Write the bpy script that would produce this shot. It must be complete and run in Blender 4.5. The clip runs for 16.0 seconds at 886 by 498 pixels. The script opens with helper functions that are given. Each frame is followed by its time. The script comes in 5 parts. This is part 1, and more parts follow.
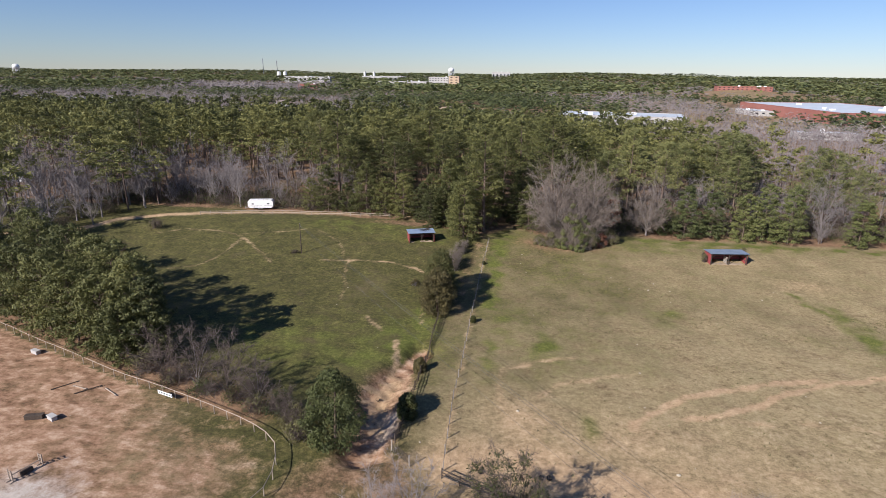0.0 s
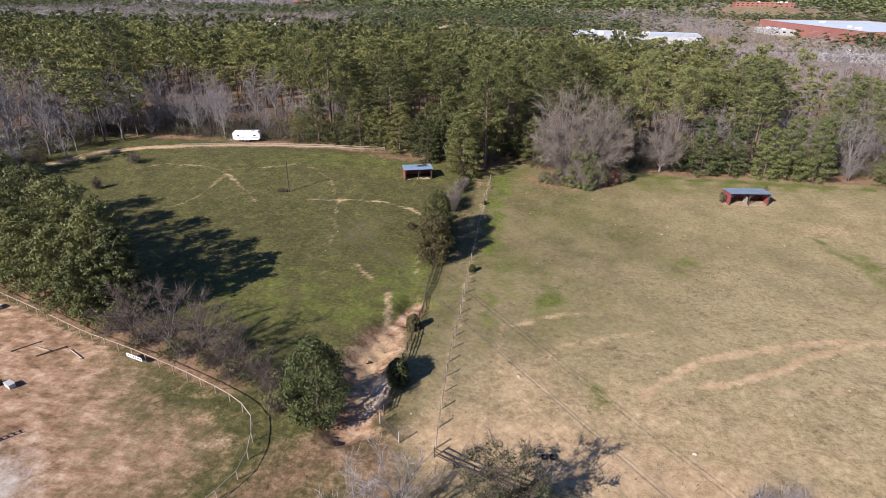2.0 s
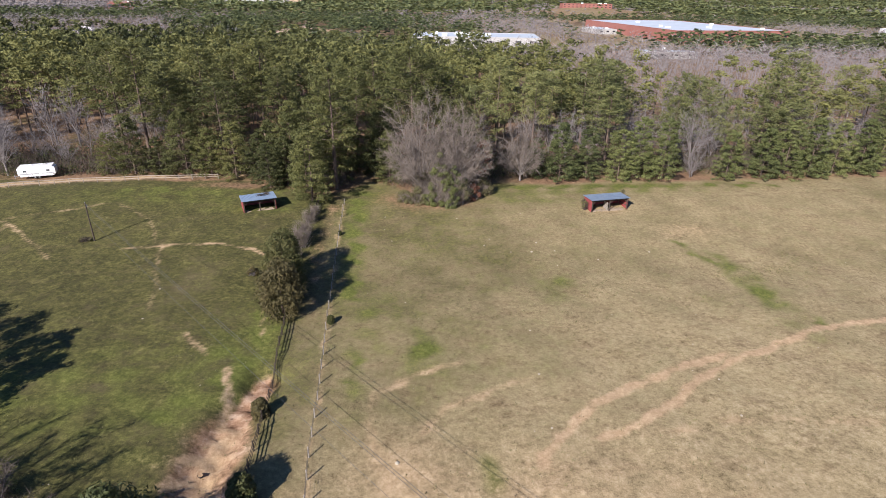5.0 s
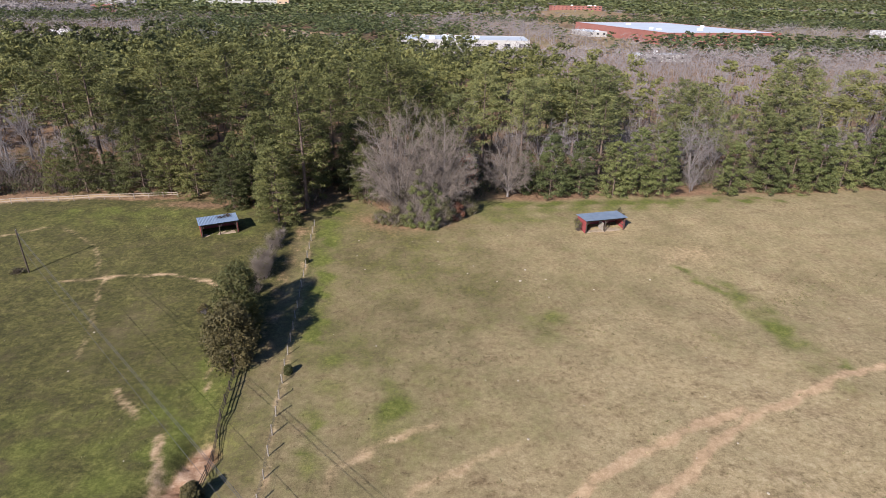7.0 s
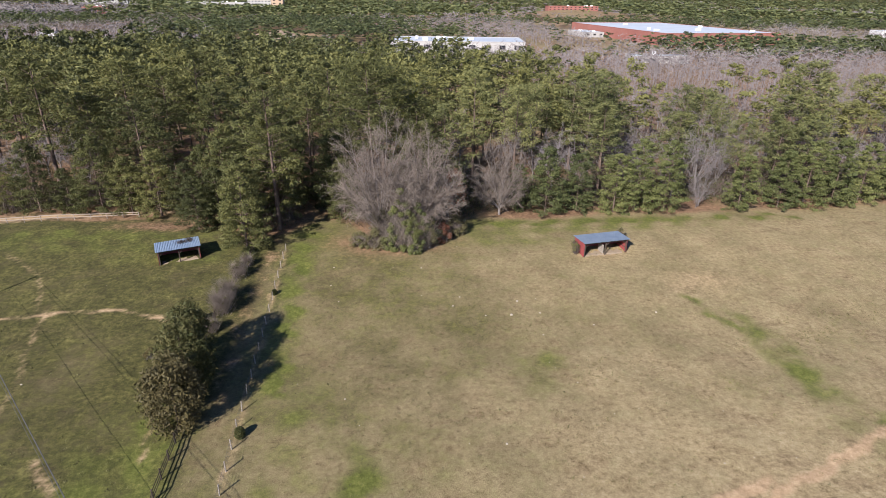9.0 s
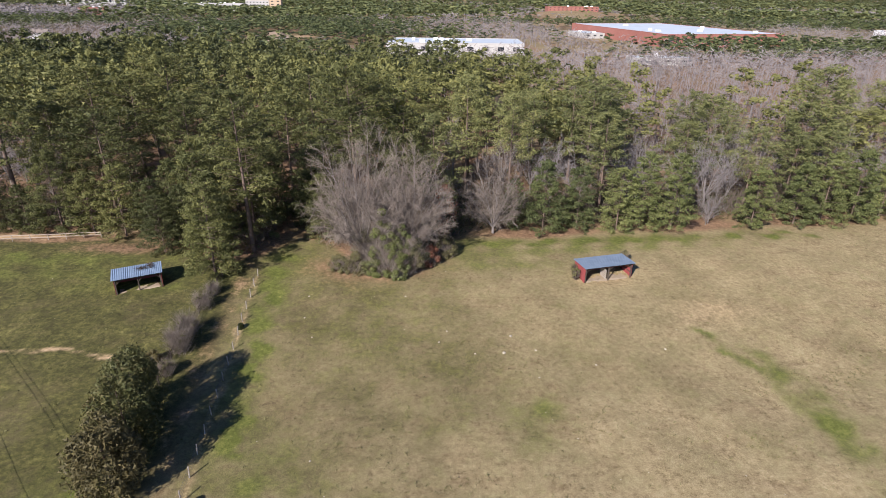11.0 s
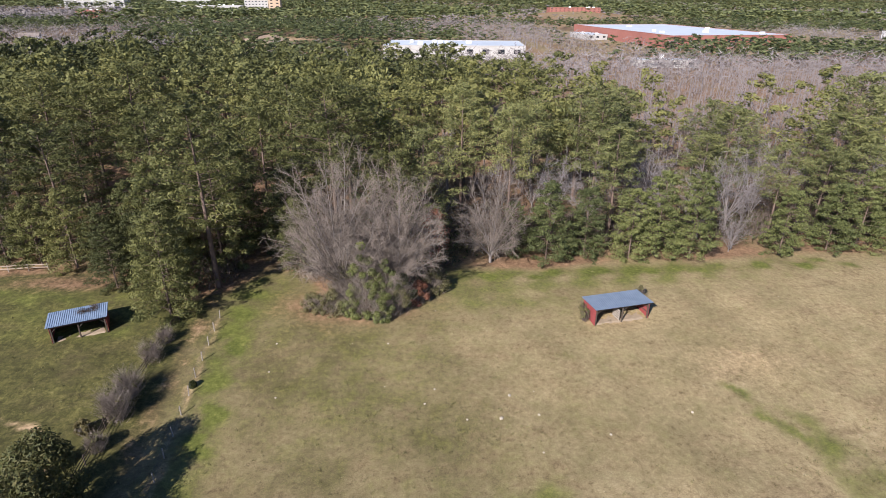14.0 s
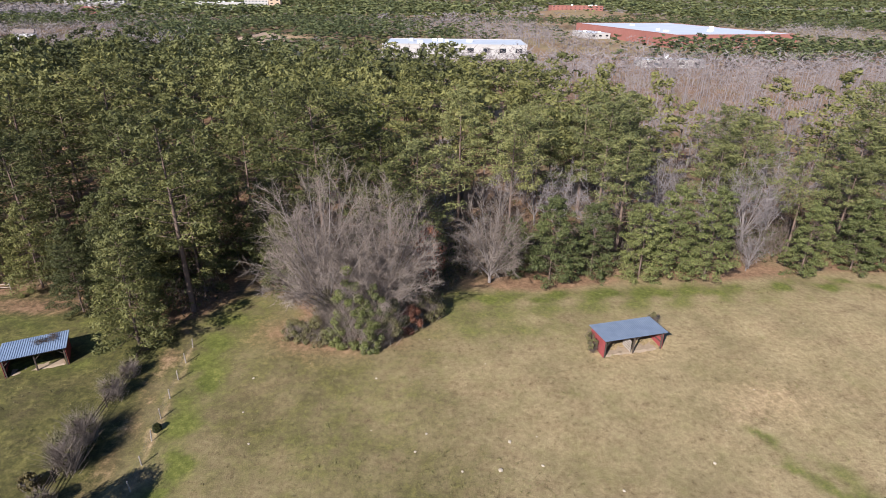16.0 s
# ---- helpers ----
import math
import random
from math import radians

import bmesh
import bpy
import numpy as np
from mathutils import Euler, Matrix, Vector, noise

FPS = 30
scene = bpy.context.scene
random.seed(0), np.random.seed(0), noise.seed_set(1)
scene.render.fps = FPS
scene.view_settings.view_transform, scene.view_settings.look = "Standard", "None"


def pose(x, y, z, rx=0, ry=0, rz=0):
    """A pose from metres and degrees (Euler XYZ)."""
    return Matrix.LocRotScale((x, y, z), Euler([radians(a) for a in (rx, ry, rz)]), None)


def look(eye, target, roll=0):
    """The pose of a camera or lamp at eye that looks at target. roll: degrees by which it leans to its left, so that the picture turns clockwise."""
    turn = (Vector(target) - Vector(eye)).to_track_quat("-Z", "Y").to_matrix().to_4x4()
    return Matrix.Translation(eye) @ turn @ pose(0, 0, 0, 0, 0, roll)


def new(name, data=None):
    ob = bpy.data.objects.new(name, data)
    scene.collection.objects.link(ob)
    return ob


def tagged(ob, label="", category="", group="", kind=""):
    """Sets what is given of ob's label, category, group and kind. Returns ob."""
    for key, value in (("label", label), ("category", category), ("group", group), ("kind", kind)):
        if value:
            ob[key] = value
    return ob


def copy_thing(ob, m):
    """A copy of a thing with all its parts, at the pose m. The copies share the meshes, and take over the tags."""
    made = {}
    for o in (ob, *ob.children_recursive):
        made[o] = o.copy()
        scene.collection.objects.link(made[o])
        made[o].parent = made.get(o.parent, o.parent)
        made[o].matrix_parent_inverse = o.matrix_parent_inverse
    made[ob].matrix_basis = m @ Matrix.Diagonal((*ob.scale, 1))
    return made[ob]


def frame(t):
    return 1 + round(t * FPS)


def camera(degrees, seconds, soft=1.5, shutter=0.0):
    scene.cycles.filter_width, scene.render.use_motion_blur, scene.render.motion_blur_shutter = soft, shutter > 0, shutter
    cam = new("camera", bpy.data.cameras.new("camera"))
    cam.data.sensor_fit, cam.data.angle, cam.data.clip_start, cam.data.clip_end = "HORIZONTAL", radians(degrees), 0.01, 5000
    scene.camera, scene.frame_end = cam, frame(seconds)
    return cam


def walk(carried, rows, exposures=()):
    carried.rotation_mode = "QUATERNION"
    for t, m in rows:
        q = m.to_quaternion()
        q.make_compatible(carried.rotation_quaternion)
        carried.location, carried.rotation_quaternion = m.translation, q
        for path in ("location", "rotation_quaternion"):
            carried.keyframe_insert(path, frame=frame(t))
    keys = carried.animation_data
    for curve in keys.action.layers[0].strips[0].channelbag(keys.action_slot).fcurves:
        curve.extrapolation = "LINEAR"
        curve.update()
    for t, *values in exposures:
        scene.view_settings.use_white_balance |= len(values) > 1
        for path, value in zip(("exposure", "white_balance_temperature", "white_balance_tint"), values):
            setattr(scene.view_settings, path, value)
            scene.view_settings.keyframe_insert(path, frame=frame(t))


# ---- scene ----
cam = camera(76.0, 16.0, 0.8)
PATH = [
    (0, (2.225, -6.091, 43.591), (1.863, -4.215, 42.999), 0.6),
    (0.5, (1.938, -3.791, 43.439), (1.579, -1.932, 42.794), 0.7),
    (1, (1.756, -1.451, 43.517), (1.407, 0.355, 42.73), 0.7),
    (1.5, (1.534, 1.129, 43.674), (1.187, 2.912, 42.835), 0.7),
    (2, (1.306, 3.633, 43.763), (0.957, 5.415, 42.926), 0.6),
    (2.5, (1.075, 6.167, 43.72), (0.725, 7.95, 42.883), 0.6),
    (3, (1.11, 8.611, 43.68), (0.826, 10.407, 42.847), 0.7),
    (3.5, (1.055, 10.884, 43.707), (0.94, 12.7, 42.876), 0.8),
    (4, (0.967, 13.265, 43.802), (0.981, 15.086, 42.974), 0.8),
    (4.5, (1.189, 15.811, 43.83), (1.268, 17.63, 43.003), 0.8),
    (4.7, (1.229, 16.78, 43.925), (1.327, 18.598, 43.097), 0.8),
    (7, (4.295, 30.014, 43.653), (4.437, 31.832, 42.832), 0.8),
    (7.5, (5.044, 32.905, 43.692), (5.189, 34.723, 42.871), 0.7),
    (8, (5.786, 35.619, 43.751), (5.933, 37.437, 42.929), 0.8),
    (8.5, (6.626, 38.293, 43.7), (6.774, 40.111, 42.88), 0.7),
    (9, (7.484, 40.874, 43.694), (7.634, 42.693, 42.874), 0.6),
    (11.5, (10.98, 52.762, 43.73), (11.128, 54.582, 42.913), 0.5),
    (12, (11.453, 54.938, 43.712), (11.6, 56.758, 42.896), 0.5),
    (12.5, (11.899, 57.172, 43.686), (12.046, 58.992, 42.87), 0.5),
    (13, (12.457, 59.33, 43.655), (12.602, 61.151, 42.839), 0.4),
    (13.5, (12.882, 61.33, 43.649), (13.026, 63.15, 42.834), 0.3),
    (14, (13.27, 63.36, 43.584), (13.412, 65.181, 42.77), 0.3),
    (14.5, (13.705, 65.332, 43.61), (13.845, 67.153, 42.795), 0.3),
    (15, (14.083, 67.352, 43.579), (14.222, 69.173, 42.763), 0.3),
    (15.5, (14.375, 69.33, 43.696), (14.515, 71.149, 42.877), 0.4),
    (16, (14.632, 71.19, 43.76), (14.772, 73.008, 42.939), 0.5),
]
walk(cam, [(t, look(eye, target, roll)) for t, eye, target, roll in PATH], [(0, 0.55, 6300, 16), (1.0, 0.65, 6300, 16), (2.5, 0.78, 6300, 16), (8, 0.74, 6300, 16), (12, 0.80, 6300, 16), (16, 0.84, 6300, 16)])

# ---- light ----
SUN_ELEV, SUN_TO = radians(32), Vector((-0.59, -0.81))
world = bpy.data.worlds.new("sky")
scene.world = world
world.use_nodes = True
wn = world.node_tree
sky = wn.nodes.new("ShaderNodeTexSky")
sky.sky_type = "NISHITA"
sky.sun_disc = False
sky.sun_elevation = SUN_ELEV
sky.sun_rotation = math.atan2(SUN_TO.x, SUN_TO.y)
sky.air_density, sky.dust_density, sky.ozone_density = 1.0, 0.0, 1.6
wn.nodes["Background"].inputs[1].default_value = 0.056
cool = wn.nodes.new("ShaderNodeMix")
cool.data_type, cool.blend_type = "RGBA", "MULTIPLY"
cool.inputs[0].default_value, cool.inputs[7].default_value = 1.0, (0.72, 0.88, 1.22, 1)
wn.links.new(sky.outputs[0], cool.inputs[6])
wn.links.new(cool.outputs[2], wn.nodes["Background"].inputs[0])
sun_data = bpy.data.lights.new("sun", "SUN")
sun_data.energy, sun_data.angle, sun_data.color = 5.0, radians(0.55), (1.0, 0.95, 0.88)
sun = new("sun", sun_data)
to_sun = Vector((SUN_TO.x * math.cos(SUN_ELEV), SUN_TO.y * math.cos(SUN_ELEV), math.sin(SUN_ELEV)))
sun.matrix_world = look(to_sun * 200, (0, 0, 0))

# ---- materials ----


def mat(name, rough=0.9, metal=0.0):
    m = bpy.data.materials.new(name)
    m.use_nodes = True
    nt = m.node_tree
    b = nt.nodes["Principled BSDF"]
    b.inputs["Roughness"].default_value = rough
    b.inputs["Metallic"].default_value = metal
    b.inputs["Specular IOR Level"].default_value = 0.25
    return m, nt, b


def noise_node(nt, scale, detail=4, rough=0.55, coord="Object", stretch=None):
    tc = nt.nodes.new("ShaderNodeTexCoord")
    n = nt.nodes.new("ShaderNodeTexNoise")
    n.inputs["Scale"].default_value, n.inputs["Detail"].default_value, n.inputs["Roughness"].default_value = scale, detail, rough
    if coord == "World":
        g = nt.nodes.new("ShaderNodeNewGeometry")
        src = g.outputs["Position"]
    else:
        src = tc.outputs[coord]
    if stretch:
        mp = nt.nodes.new("ShaderNodeMapping")
        mp.inputs["Scale"].default_value = stretch
        nt.links.new(src, mp.inputs[0])
        src = mp.outputs[0]
    nt.links.new(src, n.inputs["Vector"])
    return n.outputs["Fac"]


def ramp(nt, fac, stops):
    r = nt.nodes.new("ShaderNodeValToRGB")
    els = r.color_ramp.elements
    while len(els) < len(stops):
        els.new(0.5)
    for e, (p, c) in zip(els, stops):
        e.position, e.color = p, (*c, 1) if len(c) == 3 else c
    nt.links.new(fac, r.inputs[0])
    return r.outputs[0]


def mix(nt, fac, a, b, mode="MIX"):
    n = nt.nodes.new("ShaderNodeMix")
    n.data_type, n.blend_type = "RGBA", mode
    for v, i in ((fac, 0), (a, 6), (b, 7)):
        if isinstance(v, (int, float)):
            n.inputs[i].default_value = v
        elif isinstance(v, tuple):
            n.inputs[i].default_value = (*v, 1)
        else:
            nt.links.new(v, n.inputs[i])
    return n.outputs[2]


def calc(nt, op, a, b=0.0, clamp=False):
    n = nt.nodes.new("ShaderNodeMath")
    n.operation, n.use_clamp = op, clamp
    for i, v in enumerate((a, b)):
        if isinstance(v, (int, float)):
            n.inputs[i].default_value = v
        else:
            nt.links.new(v, n.inputs[i])
    return n.outputs[0]


def bump(nt, b, height, strength, dist=0.05):
    n = nt.nodes.new("ShaderNodeBump")
    n.inputs["Strength"].default_value, n.inputs["Distance"].default_value = strength, dist
    nt.links.new(height, n.inputs["Height"])
    nt.links.new(n.outputs[0], b.inputs["Normal"])


def plain(name, c1, c2, scale=6.0, rough=0.8, metal=0.0, relief=0.2, stretch=None):
    m, nt, b = mat(name, rough, metal)
    f = noise_node(nt, scale, 6, 0.65, "Object", stretch)
    f2 = noise_node(nt, scale * 0.13, 3, 0.5, "World")
    f = calc(nt, "ADD", calc(nt, "MULTIPLY", f, 0.6), calc(nt, "MULTIPLY", f2, 0.4))
    nt.links.new(ramp(nt, f, [(0.3, c1), (0.7, c2)]), b.inputs["Base Color"])
    bump(nt, b, f, relief)
    return m


def foliage(name, dark, mid, light, through_light=0.14):
    m, nt, b = mat(name, 0.65)
    g = nt.nodes.new("ShaderNodeNewGeometry")
    info = nt.nodes.new("ShaderNodeObjectInfo")
    island = g.outputs["Random Per Island"]
    broad = noise_node(nt, 0.11, 3, 0.6, "World")
    tone = nt.nodes.new("ShaderNodeAttribute")
    tone.attribute_name = "tone"
    f = calc(nt, "ADD", calc(nt, "MULTIPLY", island, 0.34), calc(nt, "MULTIPLY", broad, 0.5))
    f = calc(nt, "ADD", f, calc(nt, "MULTIPLY", info.outputs["Random"], 0.34))
    f = calc(nt, "ADD", f, tone.outputs["Fac"])
    c = ramp(nt, f, [(0.3, dark), (0.65, mid), (0.98, light)])
    nt.links.new(c, b.inputs["Base Color"])
    tr = nt.nodes.new("ShaderNodeBsdfTranslucent")
    nt.links.new(c, tr.inputs[0])
    ms = nt.nodes.new("ShaderNodeMixShader")
    ms.inputs[0].default_value = through_light
    nt.links.new(b.outputs[0], ms.inputs[1])
    nt.links.new(tr.outputs[0], ms.inputs[2])
    nt.links.new(ms.outputs[0], nt.nodes["Material Output"].inputs[0])
    return m


PINE = foliage("pine_needles", (0.050, 0.058, 0.022), (0.120, 0.126, 0.043), (0.205, 0.20, 0.066))
# paler, bluer pine needles for far woods: distance haze put into the colour
HAZEPINE = foliage("hazed_far_pine_needles", (0.060, 0.078, 0.034), (0.125, 0.145, 0.058), (0.21, 0.22, 0.085))
DARKPINE = foliage("dark_pine_needles", (0.046, 0.053, 0.019), (0.112, 0.117, 0.038), (0.20, 0.19, 0.06))
LIGHTPINE = foliage("light_pine_needles", (0.076, 0.087, 0.036), (0.175, 0.182, 0.066), (0.30, 0.29, 0.105))
YPINE = foliage("young_pine_needles", (0.062, 0.076, 0.030), (0.138, 0.155, 0.052), (0.235, 0.24, 0.082))
GOLDPINE = foliage("yellow_pine_needles", (0.12, 0.13, 0.02), (0.19, 0.19, 0.03), (0.26, 0.24, 0.05))
CEDAR = foliage("cedar_sprays", (0.035, 0.045, 0.015), (0.07, 0.075, 0.024), (0.12, 0.10, 0.035), 0.1)
BROWNCEDAR = foliage("bronze_cedar_sprays", (0.05, 0.045, 0.02), (0.11, 0.09, 0.035), (0.17, 0.13, 0.05), 0.1)
EVERGREEN = foliage("evergreen_leaves", (0.04, 0.05, 0.018), (0.078, 0.09, 0.03), (0.13, 0.14, 0.048))
IVY = foliage("thicket_leaves", (0.068, 0.08, 0.028), (0.135, 0.15, 0.046), (0.22, 0.222, 0.076))
RUSSET = foliage("dry_russet_leaves", (0.14, 0.06, 0.035), (0.24, 0.10, 0.06), (0.33, 0.16, 0.10))
SCRUB = foliage("scrub_leaves", (0.07, 0.06, 0.03), (0.13, 0.12, 0.05), (0.20, 0.19, 0.08), 0.1)
BARK = plain("pine_bark", (0.09, 0.06, 0.045), (0.20, 0.15, 0.12), 3, 0.95, 0, 0.6)
PALEBARK = plain("pale_bark", (0.15, 0.13, 0.118), (0.30, 0.265, 0.24), 3, 0.9, 0, 0.5)
TWIG = plain("bare_twigs", (0.155, 0.137, 0.132), (0.30, 0.268, 0.255), 0.6, 0.95)
MIDTWIG = plain("grey_brown_twigs", (0.15, 0.122, 0.10), (0.285, 0.237, 0.197), 0.6, 0.95)
DARKTWIG = plain("dark_bare_twigs", (0.078, 0.060, 0.050), (0.155, 0.122, 0.102), 0.6, 0.95)
OLDWOOD = plain("weathered_dark_boards", (0.035, 0.026, 0.02), (0.11, 0.085, 0.065), 4, 0.9, 0, 0.4)
GREYWOOD = plain("grey_weathered_wood", (0.22, 0.19, 0.16), (0.42, 0.37, 0.31), 4, 0.9, 0, 0.4)
RAILWOOD = plain("sun_bleached_rail", (0.25, 0.20, 0.155), (0.42, 0.35, 0.28), 2, 0.8, 0, 0.3)
REDBOARD = plain("red_painted_boards", (0.20, 0.042, 0.042), (0.32, 0.078, 0.074), 5, 0.75, 0, 0.3)
SHEDROOF = plain("blue_grey_metal_roof", (0.15, 0.20, 0.27), (0.25, 0.31, 0.39), 0.8, 0.5, 0.35, 0.05)
PALEROOF = plain("light_blue_metal_roof", (0.22, 0.30, 0.41), (0.33, 0.42, 0.53), 0.8, 0.5, 0.3, 0.05)
WHITE = plain("white_trailer_skin", (0.70, 0.70, 0.69), (0.82, 0.82, 0.80), 1.5, 0.45, 0, 0.03)
DARKGLASS = plain("dark_window_glass", (0.015, 0.018, 0.022), (0.03, 0.034, 0.04), 1, 0.15, 0, 0)
RUBBER = plain("tyre_rubber", (0.015, 0.015, 0.015), (0.03, 0.03, 0.03), 5, 0.9)
STEEL = plain("galvanised_steel", (0.28, 0.29, 0.30), (0.45, 0.46, 0.47), 6, 0.5, 0.7, 0.05)
WIRE = plain("wire_cable", (0.05, 0.05, 0.05), (0.10, 0.10, 0.10), 3, 0.6)
STONE = plain("pale_field_stone", (0.30, 0.255, 0.185), (0.48, 0.42, 0.32), 4, 0.9, 0, 0.5)
SAND = plain("shed_floor_sand", (0.24, 0.185, 0.125), (0.38, 0.30, 0.21), 3, 0.95, 0, 0.4)
GRAVEL = plain("pale_gravel", (0.40, 0.35, 0.29), (0.62, 0.56, 0.48), 9, 0.95, 0, 0.5)
BRICK = plain("red_brick_panels", (0.25, 0.10, 0.08), (0.33, 0.145, 0.115), 0.3, 0.85, 0, 0.1)
WHITEROOF = plain("white_membrane_roof", (0.42, 0.47, 0.51), (0.56, 0.60, 0.63), 0.06, 0.6, 0, 0.02)
CONCRETE = plain("pale_concrete", (0.34, 0.33, 0.31), (0.48, 0.47, 0.44), 0.3, 0.85)
TANWALL = plain("tan_panel_wall", (0.42, 0.30, 0.20), (0.52, 0.40, 0.28), 0.3, 0.8)
SHINGLE = plain("brown_roof_shingles", (0.16, 0.13, 0.11), (0.30, 0.25, 0.21), 2, 0.9, 0, 0.3)
MOUNDEARTH = plain("brown_mound_earth", (0.20, 0.145, 0.10), (0.33, 0.25, 0.18), 0.3, 0.95, 0, 0.3)


def ground_material():
    m, nt, b = mat("pasture_ground", 0.95)
    a = nt.nodes.new("ShaderNodeAttribute")
    a.attribute_name = "cover"
    sp = nt.nodes.new("ShaderNodeSeparateColor")
    nt.links.new(a.outputs["Color"], sp.inputs[0])
    a2 = nt.nodes.new("ShaderNodeAttribute")
    a2.attribute_name = "soil"
    sp2 = nt.nodes.new("ShaderNodeSeparateColor")
    nt.links.new(a2.outputs["Color"], sp2.inputs[0])
    n_big = noise_node(nt, 0.05, 4, 0.6, "World")
    n_mid = noise_node(nt, 0.35, 5, 0.65, "World")
    n_fine = noise_node(nt, 1.5, 6, 0.78, "World")
    n_grit = noise_node(nt, 9.0, 3, 0.8, "World")
    fine = calc(nt, "ADD", calc(nt, "MULTIPLY", n_fine, 0.62), calc(nt, "MULTIPLY", n_grit, 0.38))
    blend = calc(nt, "ADD", calc(nt, "MULTIPLY", n_mid, 0.22), calc(nt, "MULTIPLY", fine, 0.78))
    n_streak = noise_node(nt, 1.0, 5, 0.65, "World", (0.4, 1.0, 1.0))
    straw = ramp(nt, blend, [(0.38, (0.12, 0.086, 0.042)), (0.46, (0.276, 0.212, 0.110)), (0.53, (0.380, 0.296, 0.161)), (0.62, (0.56, 0.455, 0.28))])
    green = ramp(nt, blend, [(0.38, (0.026, 0.025, 0.008)), (0.49, (0.066, 0.063, 0.019)), (0.60, (0.155, 0.136, 0.043))])
    litter = ramp(nt, blend, [(0.39, (0.10, 0.058, 0.034)), (0.5, (0.22, 0.132, 0.074)), (0.61, (0.36, 0.23, 0.135))])
    bare = ramp(nt, blend, [(0.39, (0.28, 0.195, 0.112)), (0.5, (0.42, 0.288, 0.162)), (0.61, (0.57, 0.42, 0.255))])
    rough_mix = calc(nt, "ADD", calc(nt, "MULTIPLY", n_mid, 0.3), calc(nt, "ADD", calc(nt, "MULTIPLY", fine, 0.32), calc(nt, "MULTIPLY", n_streak, 0.38)))
    clay = ramp(nt, rough_mix, [(0.40, (0.10, 0.052, 0.028)), (0.47, (0.255, 0.145, 0.083)), (0.53, (0.37, 0.232, 0.143)), (0.61, (0.55, 0.40, 0.275))])
    grey = ramp(nt, blend, [(0.39, (0.33, 0.275, 0.22)), (0.61, (0.54, 0.48, 0.41))])

    def soft(v, k, low=0.35, high=0.65):
        w = calc(nt, "ADD", v, calc(nt, "MULTIPLY", calc(nt, "SUBTRACT", calc(nt, "ADD", calc(nt, "MULTIPLY", n_mid, 0.6), calc(nt, "MULTIPLY", n_fine, 0.4)), 0.5), k))
        r = nt.nodes.new("ShaderNodeMapRange")
        r.interpolation_type = "SMOOTHSTEP"
        r.inputs[1].default_value, r.inputs[2].default_value = low, high
        nt.links.new(w, r.inputs[0])
        return r.outputs[0]

    lush = ramp(nt, blend, [(0.39, (0.056, 0.068, 0.013)), (0.5, (0.105, 0.118, 0.024)), (0.61, (0.20, 0.20, 0.05))])
    n_patch = noise_node(nt, 0.13, 7, 0.68, "World")
    gfac = calc(nt, "ADD", sp.outputs[1], calc(nt, "MULTIPLY", calc(nt, "SUBTRACT", n_big, 0.5), 0.6))
    gfac = calc(nt, "ADD", gfac, calc(nt, "MULTIPLY", calc(nt, "SUBTRACT", n_patch, 0.5), 0.8))
    grassy = soft(gfac, 1.5, 0.0, 1.0)
    c = mix(nt, grassy, straw, green)
    dead = ramp(nt, blend, [(0.39, (0.085, 0.055, 0.028)), (0.5, (0.21, 0.148, 0.078)), (0.61, (0.35, 0.255, 0.145))])
    n_weed = noise_node(nt, 0.22, 8, 0.74, "World", (0.75, 1.5, 1.0))
    c = mix(nt, calc(nt, "MULTIPLY", ramp(nt, n_weed, [(0.50, (0, 0, 0)), (0.61, (1, 1, 1))]), calc(nt, "SUBTRACT", 0.62, calc(nt, "MULTIPLY", grassy, 0.5))), c, dead)
    c = mix(nt, soft(sp2.outputs[2], 1.3, 0.1, 1.1), c, lush)
    c = mix(nt, soft(sp.outputs[2], 1.3, 0.25, 0.75), c, litter)
    c = mix(nt, soft(sp2.outputs[0], 1.5, 0.2, 0.8), c, clay)
    c = mix(nt, soft(sp2.outputs[1], 1.5, 0.2, 0.8), c, grey)
    c = mix(nt, soft(sp.outputs[0], 1.5, 0.12, 0.9), c, bare)
    nt.links.new(c, b.inputs["Base Color"])
    bump(nt, b, fine, 0.8, 0.12)
    return m


GROUND = ground_material()

# ---- mesh helpers ----


def empty(name, x, y, z, rz=0.0, label="", category="", group="", kind=""):
    ob = new(name)
    ob.empty_display_size = 0.3
    ob.matrix_basis = pose(x, y, z, 0, 0, rz)
    return tagged(ob, label, category, group, kind)


def part(name, bm, material, parent, label=""):
    me = bpy.data.meshes.new(name)
    bm.to_mesh(me)
    bm.free()
    return part_mesh(name, me, material, parent, label)


def part_mesh(name, me, material, parent, label=""):
    if material and not me.materials:
        me.materials.append(material)
    ob = new(name, me)
    ob.parent = parent
    if label:
        ob["label"] = label
    return ob


def box(bm, x0, x1, y0, y1, z0, z1, bevel=0.0):
    r = bmesh.ops.create_cube(bm, size=1.0)
    vs = r["verts"]
    for v in vs:
        v.co = Vector(((x0 + x1) / 2 + v.co.x * (x1 - x0), (y0 + y1) / 2 + v.co.y * (y1 - y0), (z0 + z1) / 2 + v.co.z * (z1 - z0)))
    if bevel:
        es = list({e for v in vs for e in v.link_edges})
        bmesh.ops.bevel(bm, geom=es, offset=bevel, segments=1, affect="EDGES")
    return bm


def boxes(*args, bevel=0.0):
    bm = bmesh.new()
    for a in args:
        box(bm, *a, bevel=bevel)
    return bm


